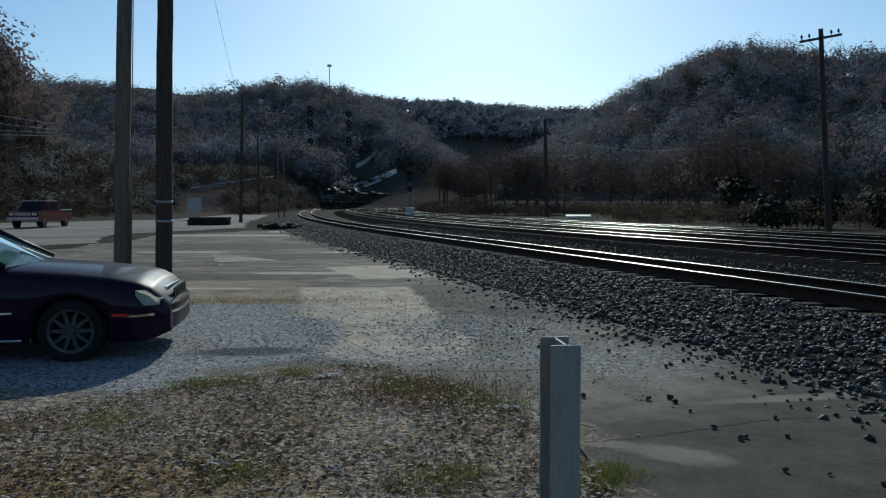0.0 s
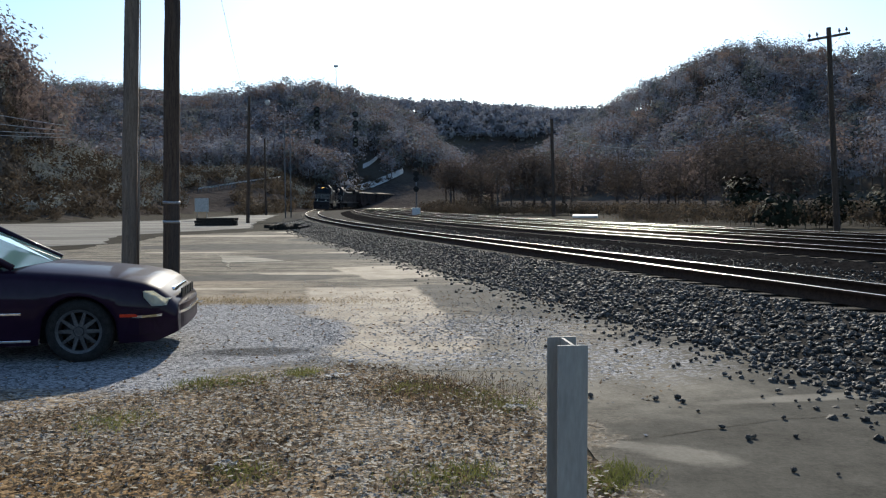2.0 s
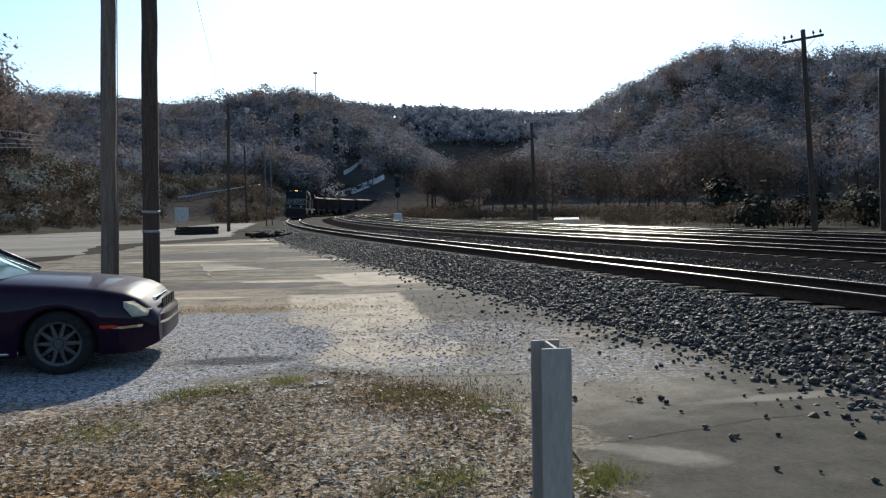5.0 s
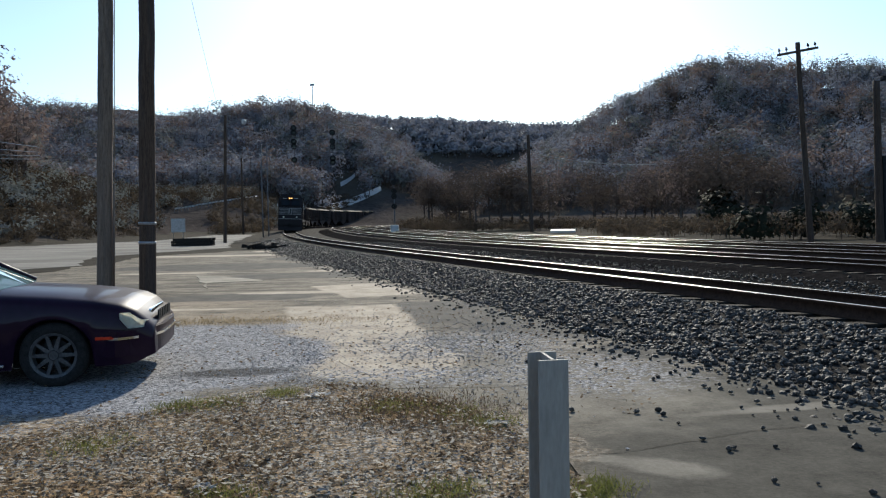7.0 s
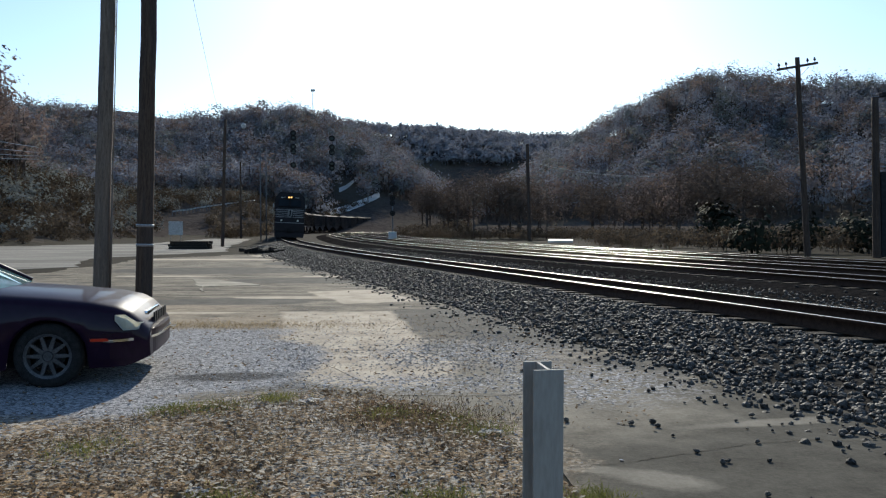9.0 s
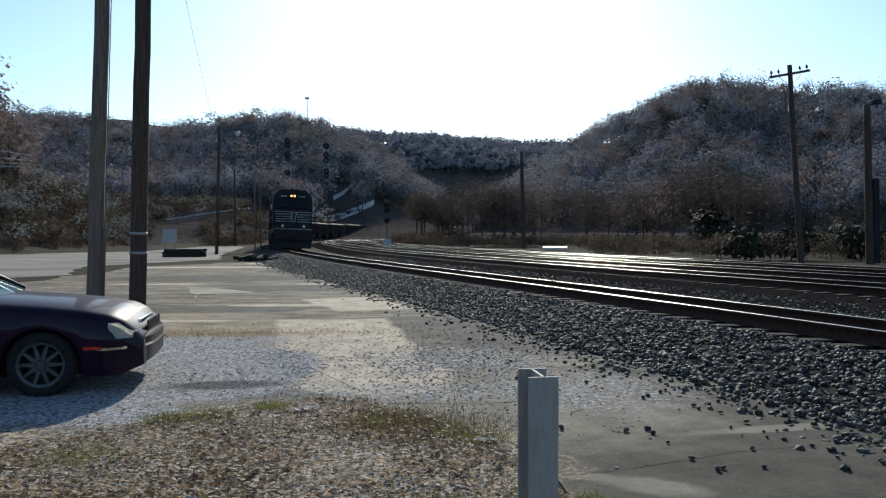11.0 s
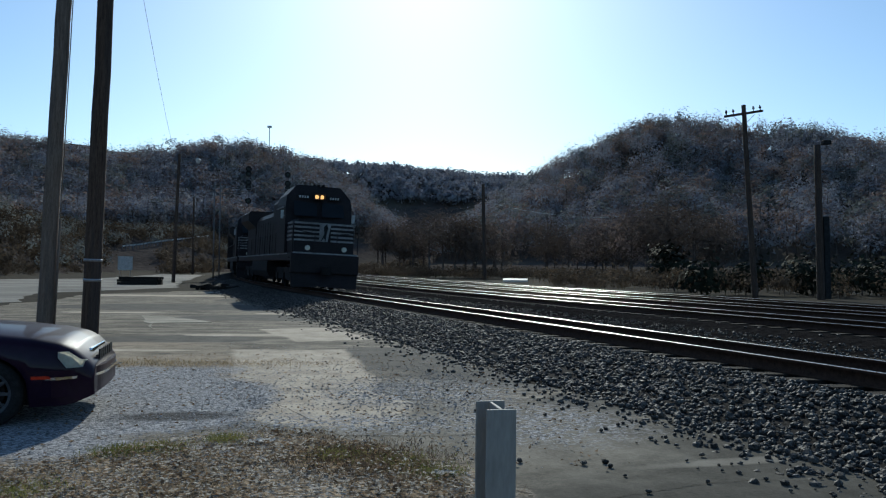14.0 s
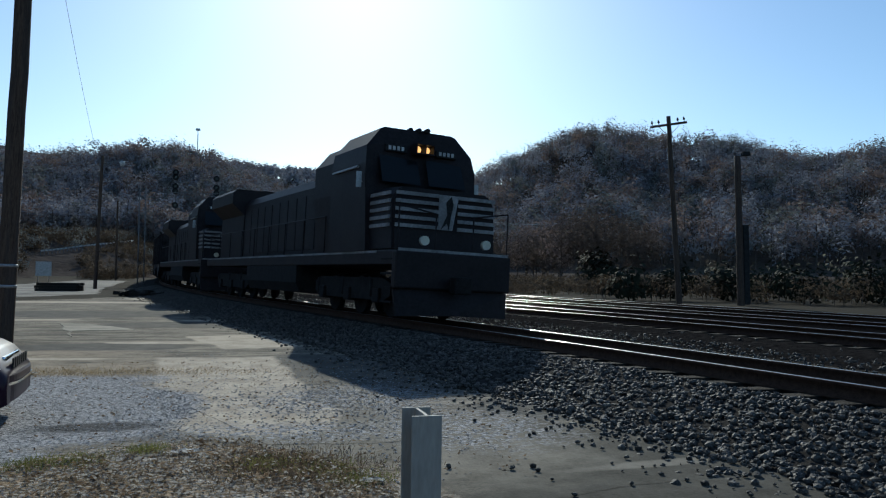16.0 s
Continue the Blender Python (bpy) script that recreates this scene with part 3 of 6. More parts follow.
def scatter_trees(name, label, spots, templates, crown_mat, seed, scale=(0.8, 1.25), kind="stuff", category="trees"):
    rnd = random.Random(seed)
    TV, TF, CV, CF, CN = [], [], [], [], []
    nt = nc = 0
    for x, y, z in spots:
        tv, tf, cv, cf, out = templates[rnd.randrange(len(templates))]
        a, k = rnd.uniform(0, 6.28), rnd.uniform(*scale)
        R = np.array([[math.cos(a) * k, -math.sin(a) * k, 0], [math.sin(a) * k, math.cos(a) * k, 0], [0, 0, k * rnd.uniform(0.9, 1.12)]])
        o = np.array([x, y, z])
        TV.append(tv @ R.T + o)
        TF.append(tf + nt)
        w = cv @ R.T
        CV.append(w + o)
        CN.append(out @ R.T)
        CF.append(cf + nc)
        nt += len(tv)
        nc += len(cv)
    c = bulk(name, np.concatenate(CV), np.concatenate(CF), crown_mat)
    rounded(c, np.concatenate(CN))
    bulk("trunks", np.concatenate(TV), np.concatenate(TF), M_BARK, c)
    return tagged(c, label, category, kind=kind)


def polar_spots(rnd, n, az0, az1, r0, r1, keep=None):
    out = []
    while len(out) < n:
        a, r = radians(rnd.uniform(az0, az1)), math.sqrt(rnd.uniform(r0 * r0, r1 * r1))
        x, y = r * math.sin(a), r * math.cos(a)
        z = float(land(np.float64(x), np.float64(y)))
        if keep is None or keep(math.degrees(a), r, z):
            out.append((x, y, z - 0.2))
    return out


def off_line(x, y, lo=-7, hi=22):
    """True when a spot is clear of the tracks."""
    for s in range(60, 420, 4):
        px, py, h = on_line(s)
        dx, dy = x - px, y - py
        if abs(dx) < 40 and abs(dy) < 40:
            c, n = math.cos(radians(h)), math.sin(radians(h))
            if abs(-dx * n + dy * c) < 5 and lo < dx * c + dy * n < hi:
                return False
    return True


M_WEED = mat("withered_weeds", (0.055, 0.044, 0.032), (0.12, 0.093, 0.066), 0.2, 0.95, 0, per=0.35, trans=0.4)
rt = random.Random(21)
BARE = [tree_arrays(rt, rt.uniform(9, 13), rt.uniform(2.6, 3.6), 150, 0.8, limbs=4, twigs=0) for _ in range(6)]
LEAFY = [tree_arrays(rt, rt.uniform(8, 12), rt.uniform(2.6, 3.4), 150, 0.75, limbs=4, twigs=0, bare=False) for _ in range(5)]
rf = random.Random(5)
right_spots = polar_spots(rf, 2350, 4, 45, 190, 425, lambda a, r, z: z > 3)
mid_spots = polar_spots(rf, 2350, -34, 4, 215, 392, lambda a, r, z: z > 2.5 and not (-7.3 < a < -2.9 and r < 246) and not (-6.4 < a < -4.6 and r < 268) and off_line(r * math.sin(radians(a)), r * math.cos(radians(a))))
far_spots = polar_spots(rf, 1300, -9, 13, 820, 1040)
left_spots = polar_spots(rf, 110, -36, -26.5, 108, 190, lambda a, r, z: z > 4)
both = right_spots + mid_spots
rf.shuffle(both)
# hill and ridge crowns carry the haze in their colour
scatter_trees("woodland", "bare autumn woods covering the hills, coloured blue-grey for haze", both[: int(len(both) * 0.62)] , BARE, M_HAZE_TWIG, 31)
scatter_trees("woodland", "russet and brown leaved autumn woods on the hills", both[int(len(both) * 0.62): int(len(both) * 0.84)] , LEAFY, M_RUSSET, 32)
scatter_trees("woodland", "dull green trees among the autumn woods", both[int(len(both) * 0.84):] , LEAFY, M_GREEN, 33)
NEARSET = [tree_arrays(rt, rt.uniform(9, 12), rt.uniform(2.4, 3.2), 330, 0.5, limbs=8, bare=(k < 3)) for k in range(5)]
scatter_trees("woodland", "brown and bare trees on the shoulder above the road", left_spots[:75], NEARSET, M_RUSSET, 35)
scatter_trees("woodland", "dull green trees on the shoulder above the road", left_spots[75:], NEARSET, M_GREEN, 36)
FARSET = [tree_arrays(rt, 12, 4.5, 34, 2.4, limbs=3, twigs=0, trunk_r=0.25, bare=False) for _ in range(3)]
scatter_trees("woodland", "far wooded ridge at the end of the valley, coloured pale for haze", far_spots, FARSET, M_HAZE_TWIG, 34, (0.9, 1.4))

# single trees at the far edge of the yard
def tree(name, h, spread, clumps, size, material, label, seed, bare, tr=0.16):
    tv, tf, cv, cf, out = tree_arrays(random.Random(seed), h, spread, clumps, size, 9, tr, bare)
    t = thing(name, pose(0, 0, -40), label, "tree", "trees beyond the yard")
    bulk("trunk", tv, tf, M_BARK, t)
    rounded(bulk("crown", cv, cf, material, t), out)
    return t


protos = [tree("tree", 11, 3.2, 900, 0.4, M_BROWN, "bare brown tree beyond the railway yard", 1, True),
          tree("tree", 9, 3.0, 800, 0.4, M_BROWN, "bare low tree beyond the railway yard", 2, True),
          tree("tree", 10, 3.0, 800, 0.36, M_RUSSET, "russet-leaved tree beyond the railway yard", 3, False)]
rn = random.Random(77)
placed = 0
while placed < 52:
    a = rn.uniform(-0.5, 24)
    r = rn.uniform(112, 165) - max(0, a - 10) * 2.2
    x, y = r * math.sin(radians(a)), r * math.cos(radians(a))
    if not off_line(x, y, -6, 24):
        continue
    z = float(land(np.float64(x), np.float64(y)))
    m = pose(x, y, z - 0.1, 0, 0, rn.uniform(0, 360))
    p = protos[rn.choice((0, 0, 1, 1, 2))]
    if placed < 3:
        protos[placed].matrix_basis = m
    else:
        copy_thing(p, m)
    placed += 1


def bush(x, y, h, w, material, label, seed, clumps=260, size=0.32):
    rnd = random.Random(seed)
    tv, tf, cv, cf, out = tree_arrays(rnd, h, w, clumps, size, 9, 0.05, False)
    cv = cv.copy()
    cv[:, 2] = np.abs(cv[:, 2] - 0.12 * h)
    t = thing("bush", pose(x, y, float(land(np.float64(x), np.float64(y))) - 0.02), label, "bush", "bushes by the yard")
    bulk("stem", tv, tf, M_BARK, t)
    rounded(bulk("foliage", cv, cf, material, t), out)
    return t


M_BUSH = mat("dark_bush_leaves", (0.015, 0.02, 0.012), (0.05, 0.05, 0.03), 0.4, 0.9, 0, per=0.4)
bush(27, 72, 4.6, 1.5, M_BUSH, "tall dark rounded evergreen bush beyond the tracks", 3, 420, 0.5)
bush(20.6, 49.5, 2.5, 1.5, M_BUSH, "low dark bush beside the utility pole", 4, 380)
bush(23.8, 50, 2.7, 1.4, M_BUSH, "low dark bush beside the utility pole", 5, 380)
bush(27.8, 49, 2.4, 1.6, M_BUSH, "low dark bush by the far track", 6, 380)
for k, (bx, by) in enumerate(((31, 46), (33, 52), (36, 47), (39, 50), (43, 48), (30.5, 55), (35, 44), (47, 46))):
    bush(bx, by, 2.3 + 0.35 * (k % 4), 1.9, M_BUSH, "dark scrub bush along the yard's edge", 40 + k, 300)

def ground_along(az, elev, start=150.0):
    """The first place where the ground is seen at this bearing and height above the horizon, in degrees."""
    for r in np.arange(start, 420, 0.5):
        x, y = r * math.sin(radians(az)), r * math.cos(radians(az))
        z = float(land(np.float64(x), np.float64(y)))
        if z > EYE + r * math.tan(radians(elev)):
            return x, y, z
    return x, y, z


def rail_reach(az):
    """How far off the guard rail on the bank stands at this bearing."""
    u = min(max((az + 17.6) / 5.6, 0), 1)
    x, y, z = ground_along(az, 0.8 + 0.9 * u, 78.0)
    return math.hypot(x, y) + 2.0


SHRUB = [tree_arrays(rt, rt.uniform(1.6, 2.6), rt.uniform(1.0, 1.6), 90, 0.3, limbs=3, twigs=0, trunk_r=0.04, bare=False) for _ in range(5)]
rb = random.Random(9)
bank_spots = polar_spots(rb, 900, -36, -9, 76, 200, lambda a, r, z: z > 0.5 and not (-18.5 < a < -11.5 and r < rail_reach(a)) and off_line(r * math.sin(radians(a)), r * math.cos(radians(a))))
scatter_trees("brush", "brown and olive brush on the bank behind the road", bank_spots[:550], SHRUB, M_WEED, 51, category="brush")
scatter_trees("brush", "dull green weeds on the bank behind the road", bank_spots[550:], SHRUB, M_GREEN, 52, category="brush")
edge_spots = polar_spots(rb, 650, -36, -9, 74, 122, lambda a, r, z: z > 0.08 and off_line(r * math.sin(radians(a)), r * math.cos(radians(a))))
scatter_trees("weeds", "withered brown weeds along the foot of the bank", edge_spots, SHRUB, M_WEED, 55, (0.3, 0.6), category="brush")
foot_spots = polar_spots(rb, 700, -15, 3, 118, 245, lambda a, r, z: off_line(r * math.sin(radians(a)), r * math.cos(radians(a)), -6, 19))
scatter_trees("brush", "brown scrub and weeds at the foot of the hill", foot_spots, SHRUB, M_WEED, 54, (0.5, 1.1), category="brush")
weed_spots = [(x, y, -0.05) for x, y, z in polar_spots(rb, 900, -3, 42, 52, 128, lambda a, r, z: off_line(r * math.sin(radians(a)), r * math.cos(radians(a)), -8, 20) and r > 48 + (a < 8) * 50 and not (7 < a < 12.5 and r < 96))]
scatter_trees("weeds", "brown weeds and low scrub beyond the yard tracks", weed_spots, SHRUB, M_WEED, 53, (0.35, 0.8), category="brush")


# ---- poles and wires ----
def utility_pole(x, y, h, r0, r1, material, label, lean=(0, 0)):
    t = thing("utility_pole", pose(x, y, 0, lean[0], lean[1], 0), label, "utility pole", "poles")
    bm = bmesh.new()
    n, k = 14, 14
    rnd = random.Random(int(x * 10))
    rings = []
    for i in range(n + 1):
        z, r = -0.3 + (h + 0.3) * i / n, r0 + (r1 - r0) * i / n
        ox, oy = (rnd.uniform(-.012, .012), rnd.uniform(-.012, .012)) if i else (0, 0)
        rings.append([bm.verts.new((ox + r * math.cos(6.2832 * j / k), oy + r * math.sin(6.2832 * j / k), z)) for j in range(k)])
    for lo, hi in zip(rings, rings[1:]):
        for j in range(k):
            bm.faces.new((lo[j], lo[(j + 1) % k], hi[(j + 1) % k], hi[j])).smooth = True
    bm.faces.new(rings[-1])
    part("shaft", bm, material, t)
    return t


def band(p, z, r, material, label):
    bm = bmesh.new()
    tube(bm, (0, 0, z - 0.03), (0, 0, z + 0.03), r, r, 14)
    part("band", bm, material, p, label)


def lamp_arm(p, z, reach, back=0.0):
    bm = bmesh.new()
    for i in range(5):
        a, b = i / 5, (i + 1) / 5
        tube(bm, (reach * a, back * a, z - 0.5 + 0.5 * math.sin(a * 1.57)), (reach * b, back * b, z - 0.5 + 0.5 * math.sin(b * 1.57)), 0.03, 0.03, 6)
    arm = part("lamp_arm", bm, M_STEEL, p)
    bm = bmesh.new()
    tube(bm, (reach, back, z - 0.02), (reach, back, z - 0.2), 0.14, 0.26, 12)
    tube(bm, (reach, back, z - 0.2), (reach, back, z - 0.42), 0.2, 0.12, 12)
    part("lamp_head", bm, M_WHITE, arm, "pale street lamp head")


p1 = utility_pole(-7.86, 19.3, 11.5, 0.185, 0.16, M_POLE_L, "bare weathered brown wooden utility pole with a conduit", (0, 2.1))
bm = bmesh.new()
tube(bm, (0.235, -0.05, 0), (0.235, -0.05, 2.6), 0.03, 0.03, 8)
tube(bm, (0.235, -0.05, 2.6), (0.215, -0.05, 11), 0.012, 0.012, 6)
part("conduit", bm, M_POLE_L, p1, "thin ground conduit on the pole")
p2 = utility_pole(-6.12, 17.3, 11.5, 0.18, 0.15, M_POLE, "dark tarred wooden utility pole with a metal band", (0, 1.5))
band(p2, 1.62, 0.187, M_STEEL, "metal band")
band(p2, 1.2, 0.187, M_STEEL, "metal band")
p3 = utility_pole(-16.6, 65.1, 10.4, 0.15, 0.11, M_POLE, "tall dark wooden street lamp pole at the road", (0, 1.6))
lamp_arm(p3, 10.1, 1.5)
p4 = utility_pole(-26.4, 113.8, 10.9, 0.16, 0.12, M_POLE, "distant wooden street lamp pole on the far road")
lamp_arm(p4, 11.5, 2.8)
p5 = utility_pole(12.9, 98, 11.9, 0.26, 0.19, M_POLE, "dark wooden pole beyond the yard tracks", (0, -1.4))
p6 = utility_pole(21.0, 43, 10.9, 0.17, 0.12, M_POLE, "wooden utility pole with a crossarm and insulators", (0, -3.8))
bm = bmesh.new()
box(bm, -1.4, 1.4, -0.06, 0.06, 10.35, 10.48, 0.01)
arm = part("crossarm", bm, M_POLE, p6)
arm.matrix_basis = pose(0, 0, 0, 0, 0, 0) @ Matrix.Translation((0, 0, 10.4)) @ pose(0, 0, 0, 0, -8, 18) @ Matrix.Translation((0, 0, -10.4))
for k, ix in enumerate((-1.25, -0.75, 0.75, 1.25)):
    bm = bmesh.new()
    tube(bm, (ix, 0, 10.48), (ix, 0, 10.6), 0.02, 0.02, 6)
    tube(bm, (ix, 0, 10.58), (ix, 0, 10.66), 0.06, 0.07, 8)
    tube(bm, (ix, 0, 10.66), (ix, 0, 10.76), 0.05, 0.03, 8)
    part("insulator", bm, M_DARK, arm, "glass insulator")
for sx in (-0.65, 0.65):
    bm = bmesh.new()
    tube(bm, (sx, 0.07, 10.36), (0, 0.1, 9.75), 0.018, 0.018, 6)
    part("brace", bm, M_STEEL, p6)
p7 = utility_pole(24.4, 42.2, 8.6, 0.22, 0.17, M_POLE, "dark wooden pole with a small lamp at its top", (0, -1.6))
bm = bmesh.new()
tube(bm, (0, 0, 8.5), (0.5, 0, 8.75), 0.03, 0.03, 6)
box(bm, 0.3, 0.75, -0.16, 0.16, 8.6, 8.85, 0.04)
part("lamp_head", bm, M_DARK, p7)
# plain block added in place of the thicker growth behind the pole
bm = bmesh.new()
box(bm, 0.16, 0.5, -0.2, 0.2, 0.0, 4.6, 0.04)
part("trunk_block", bm, M_DARK, p7, "dark tall block in place of a second, thicker trunk")


def wire(name, a, b, sag, r, label):
    bm = bmesh.new()
    a, b = Vector(a), Vector(b)
    prev = a
    for i in range(1, 17):
        u = i / 16
        q = a.lerp(b, u) - Vector((0, 0, sag * 4 * u * (1 - u)))
        tube(bm, prev, q, r, r, 5, caps=False)
        prev = q
    return tagged(part(name, bm, M_WIRE), label, "wire", "overhead wires")


for za, zb in ((10.9, 7.65), (9.75, 7.26), (8.75, 7.0), (8.3, 6.75)):
    wire("overhead_wire", (-46.3, 70, za), (-29.4, 61, zb), 0.15, 0.026, "slack overhead wire along the road")
wire("overhead_wire", (12.9, 98, 9.7), (48, 110, 11.5), 2.2, 0.03, "slack overhead wire running from the dark pole")
wire("guy_wire", (-5.9, 17.3, 11.2), (-16.6, 65, 10.2), 0.6, 0.008, "thin wire running between the poles")


# ---- railway signals ----
def signal_head(parent, x, z, y=0.0, hooded=True):
    bm = bmesh.new()
    tube(bm, (x, y, z), (x, y + 0.06, z), 0.32, 0.32, 20)
    box(bm, x - 0.2, x + 0.2, y + 0.06, y + 0.45, z - 0.26, z + 0.26, 0.03)
    head = part("signal_head", bm, M_DARK, parent, "round black signal target")
    bm = bmesh.new()
    tube(bm, (x, y - 0.02, z), (x, y + 0.01, z), 0.1, 0.1, 14)
    part("lens", bm, M_GLASS, head, "dark signal lens")
    bm = bmesh.new()
    for i in range(8):
        a0, a1 = math.pi * i / 8, math.pi * (i + 1) / 8
        vs = [bm.verts.new((x + 0.13 * math.cos(a), y - d, z + 0.13 * math.sin(a))) for a, d in ((a0, 0), (a1, 0), (a1, 0.3), (a0, 0.3))]
        bm.faces.new(vs)
    part("hood", bm, M_DARK, head)


def signal_set(x, y, zs, parent):
    for z in zs:
        signal_head(parent, x, z, y)
        signal_head(parent, x, z + 0.55, y) if z == zs[0] or len(zs) == 3 and z == zs[1] else None


bridge = thing("signal_gantry", pose(0, 85, 0), "slim grey steel signal gantry over the tracks", "signal gantry")
for gx in (-17.6, -17.0):
    bm = bmesh.new()
    tube(bm, (gx, 0, -0.2), (gx, 0, 10.2), 0.07, 0.06, 8)
    part("upright", bm, M_GREYSTEEL, bridge)
for gz in (9.0, 9.55):
    bm = bmesh.new()
    tube(bm, (-17.6, 0, gz), (-8.9, 0, gz), 0.03, 0.03, 6)
    part("chord", bm, M_GREYSTEEL, bridge)
for k in range(14):
    bm = bmesh.new()
    x0 = -17 + k * 0.58
    tube(bm, (x0, 0, 9.0 if k % 2 else 9.55), (x0 + 0.58, 0, 9.55 if k % 2 else 9.0), 0.014, 0.014, 5)
    part("brace", bm, M_GREYSTEEL, bridge)
for gx in (-14.1, -10.0):
    bm = bmesh.new()
    tube(bm, (gx, 0.35, 7.7), (gx, 0.35, 11.9), 0.05, 0.05, 8)
    part("mast", bm, M_GREYSTEEL, bridge)
for gx, zs in ((-14.1, (11.65, 11.15, 10.2, 9.7, 8.25)), (-10.0, (11.1, 10.15, 9.6, 8.35, 7.95))):
    for z in zs:
        signal_head(bridge, gx, z)
mast = thing("signal_mast", pose(-3.75, 90, 0), "low railway signal mast with three dark heads", "signal mast")
bm = bmesh.new()
tube(bm, (0, 0.3, -0.2), (0, 0.3, 6.2), 0.07, 0.06, 10)
part("mast", bm, M_GREYSTEEL, mast)
bm = bmesh.new()
box(bm, -0.45, 0.45, 0.0, 0.7, -0.1, 1.1, 0.03)
part("relay_box", bm, M_WHITE, mast, "pale relay box")
for z in (5.95, 4.95, 4.35, 3.2):
    signal_head(mast, 0, z)

# ---- steel guard post ----
post = thing("guard_post", pose(0.403, 2.57, 0, 0, 0, 6), "grey weathered steel beam guard post standing in the verge", "post")
bm = bmesh.new()
box(bm, -0.05, 0.05, -0.006, 0.006, -0.3, 1.115, 0.002)
part("front_flange", bm, M_POST, post)
bm = bmesh.new()
box(bm, -0.05, 0.05, 0.144, 0.156, -0.3, 1.118, 0.002)
part("rear_flange", bm, M_POST, post)
bm = bmesh.new()
box(bm, -0.005, 0.005, 0.006, 0.144, -0.3, 1.116)
part("web", bm, M_POST, post)
# ---- train ----
train = []


def axle_set(parent, y):
    bm = bmesh.new()
    for sx in (-1, 1):
        tube(bm, (sx * 0.68, 0, 0), (sx * 0.80, 0, 0), 0.53, 0.51, 24)
        tube(bm, (sx * 0.66, 0, 0), (sx * 0.69, 0, 0), 0.56, 0.56, 24)
    tube(bm, (-0.9, 0, 0), (0.9, 0, 0), 0.09, 0.09, 10)
    for sx in (-1, 1):
        for k in range(5):
            a = k * 1.2566
            box(bm, sx * 0.8 - 0.01, sx * 0.8 + 0.01, 0.3 * math.cos(a) - 0.06, 0.3 * math.cos(a) + 0.06, 0.3 * math.sin(a) - 0.06, 0.3 * math.sin(a) + 0.06)
    return part("wheelset", bm, M_UNDER, parent, m=pose(0, y, 0.53))


def bogie(parent, y, axles):
    n = len(axles)
    lo, hi = axles[0] - 0.75, axles[-1] + 0.75
    b = None
    for sx in (-1, 1):
        bm = bmesh.new()
        x0, x1 = (0.98, 1.16) if sx > 0 else (-1.16, -0.98)
        prism(bm, [(y + lo, 0.55), (y + lo, 0.85), (y + lo + 0.5, 0.98), (y + hi - 0.5, 0.98), (y + hi, 0.85), (y + hi, 0.55), (y + hi - 0.4, 0.42), (y + lo + 0.4, 0.42)], "x", x0, x1)
        for a in axles:
            box(bm, (0.95 if sx > 0 else -1.24), (1.24 if sx > 0 else -0.95), y + a - 0.2, y + a + 0.2, 0.36, 0.72, 0.03)
            tube(bm, (sx * 1.1, y + a + 0.42, 0.5), (sx * 1.1, y + a + 0.42, 0.95), 0.1, 0.1, 10)
        b = part("bogie_frame", bm, M_UNDER, parent)
    return [axle_set(parent, y + a) for a in axles]


def coupler(parent, y, out):
    bm = bmesh.new()
    box(bm, -0.14, 0.14, min(y, y + out * 0.5), max(y, y + out * 0.5), 0.72, 1.0, 0.03)
    box(bm, -0.24, 0.2, y + out * 0.4 - 0.14, y + out * 0.4 + 0.14, 0.66, 1.06, 0.05)
    part("coupler", bm, M_UNDER, parent)


def rails_along(parent, x, y0, y1, z0, z1, n):
    """A handrail with its stanchions."""
    bm = bmesh.new()
    tube(bm, (x, y0, z1), (x, y1, z1), 0.02, 0.02, 6)
    h = part("handrail", bm, M_BLACK, parent)
    for k in range(n):
        y = y0 + (y1 - y0) * k / (n - 1)
        bm = bmesh.new()
        tube(bm, (x, y, z0), (x, y, z1), 0.018, 0.018, 6)
        part("stanchion", bm, M_BLACK, h)


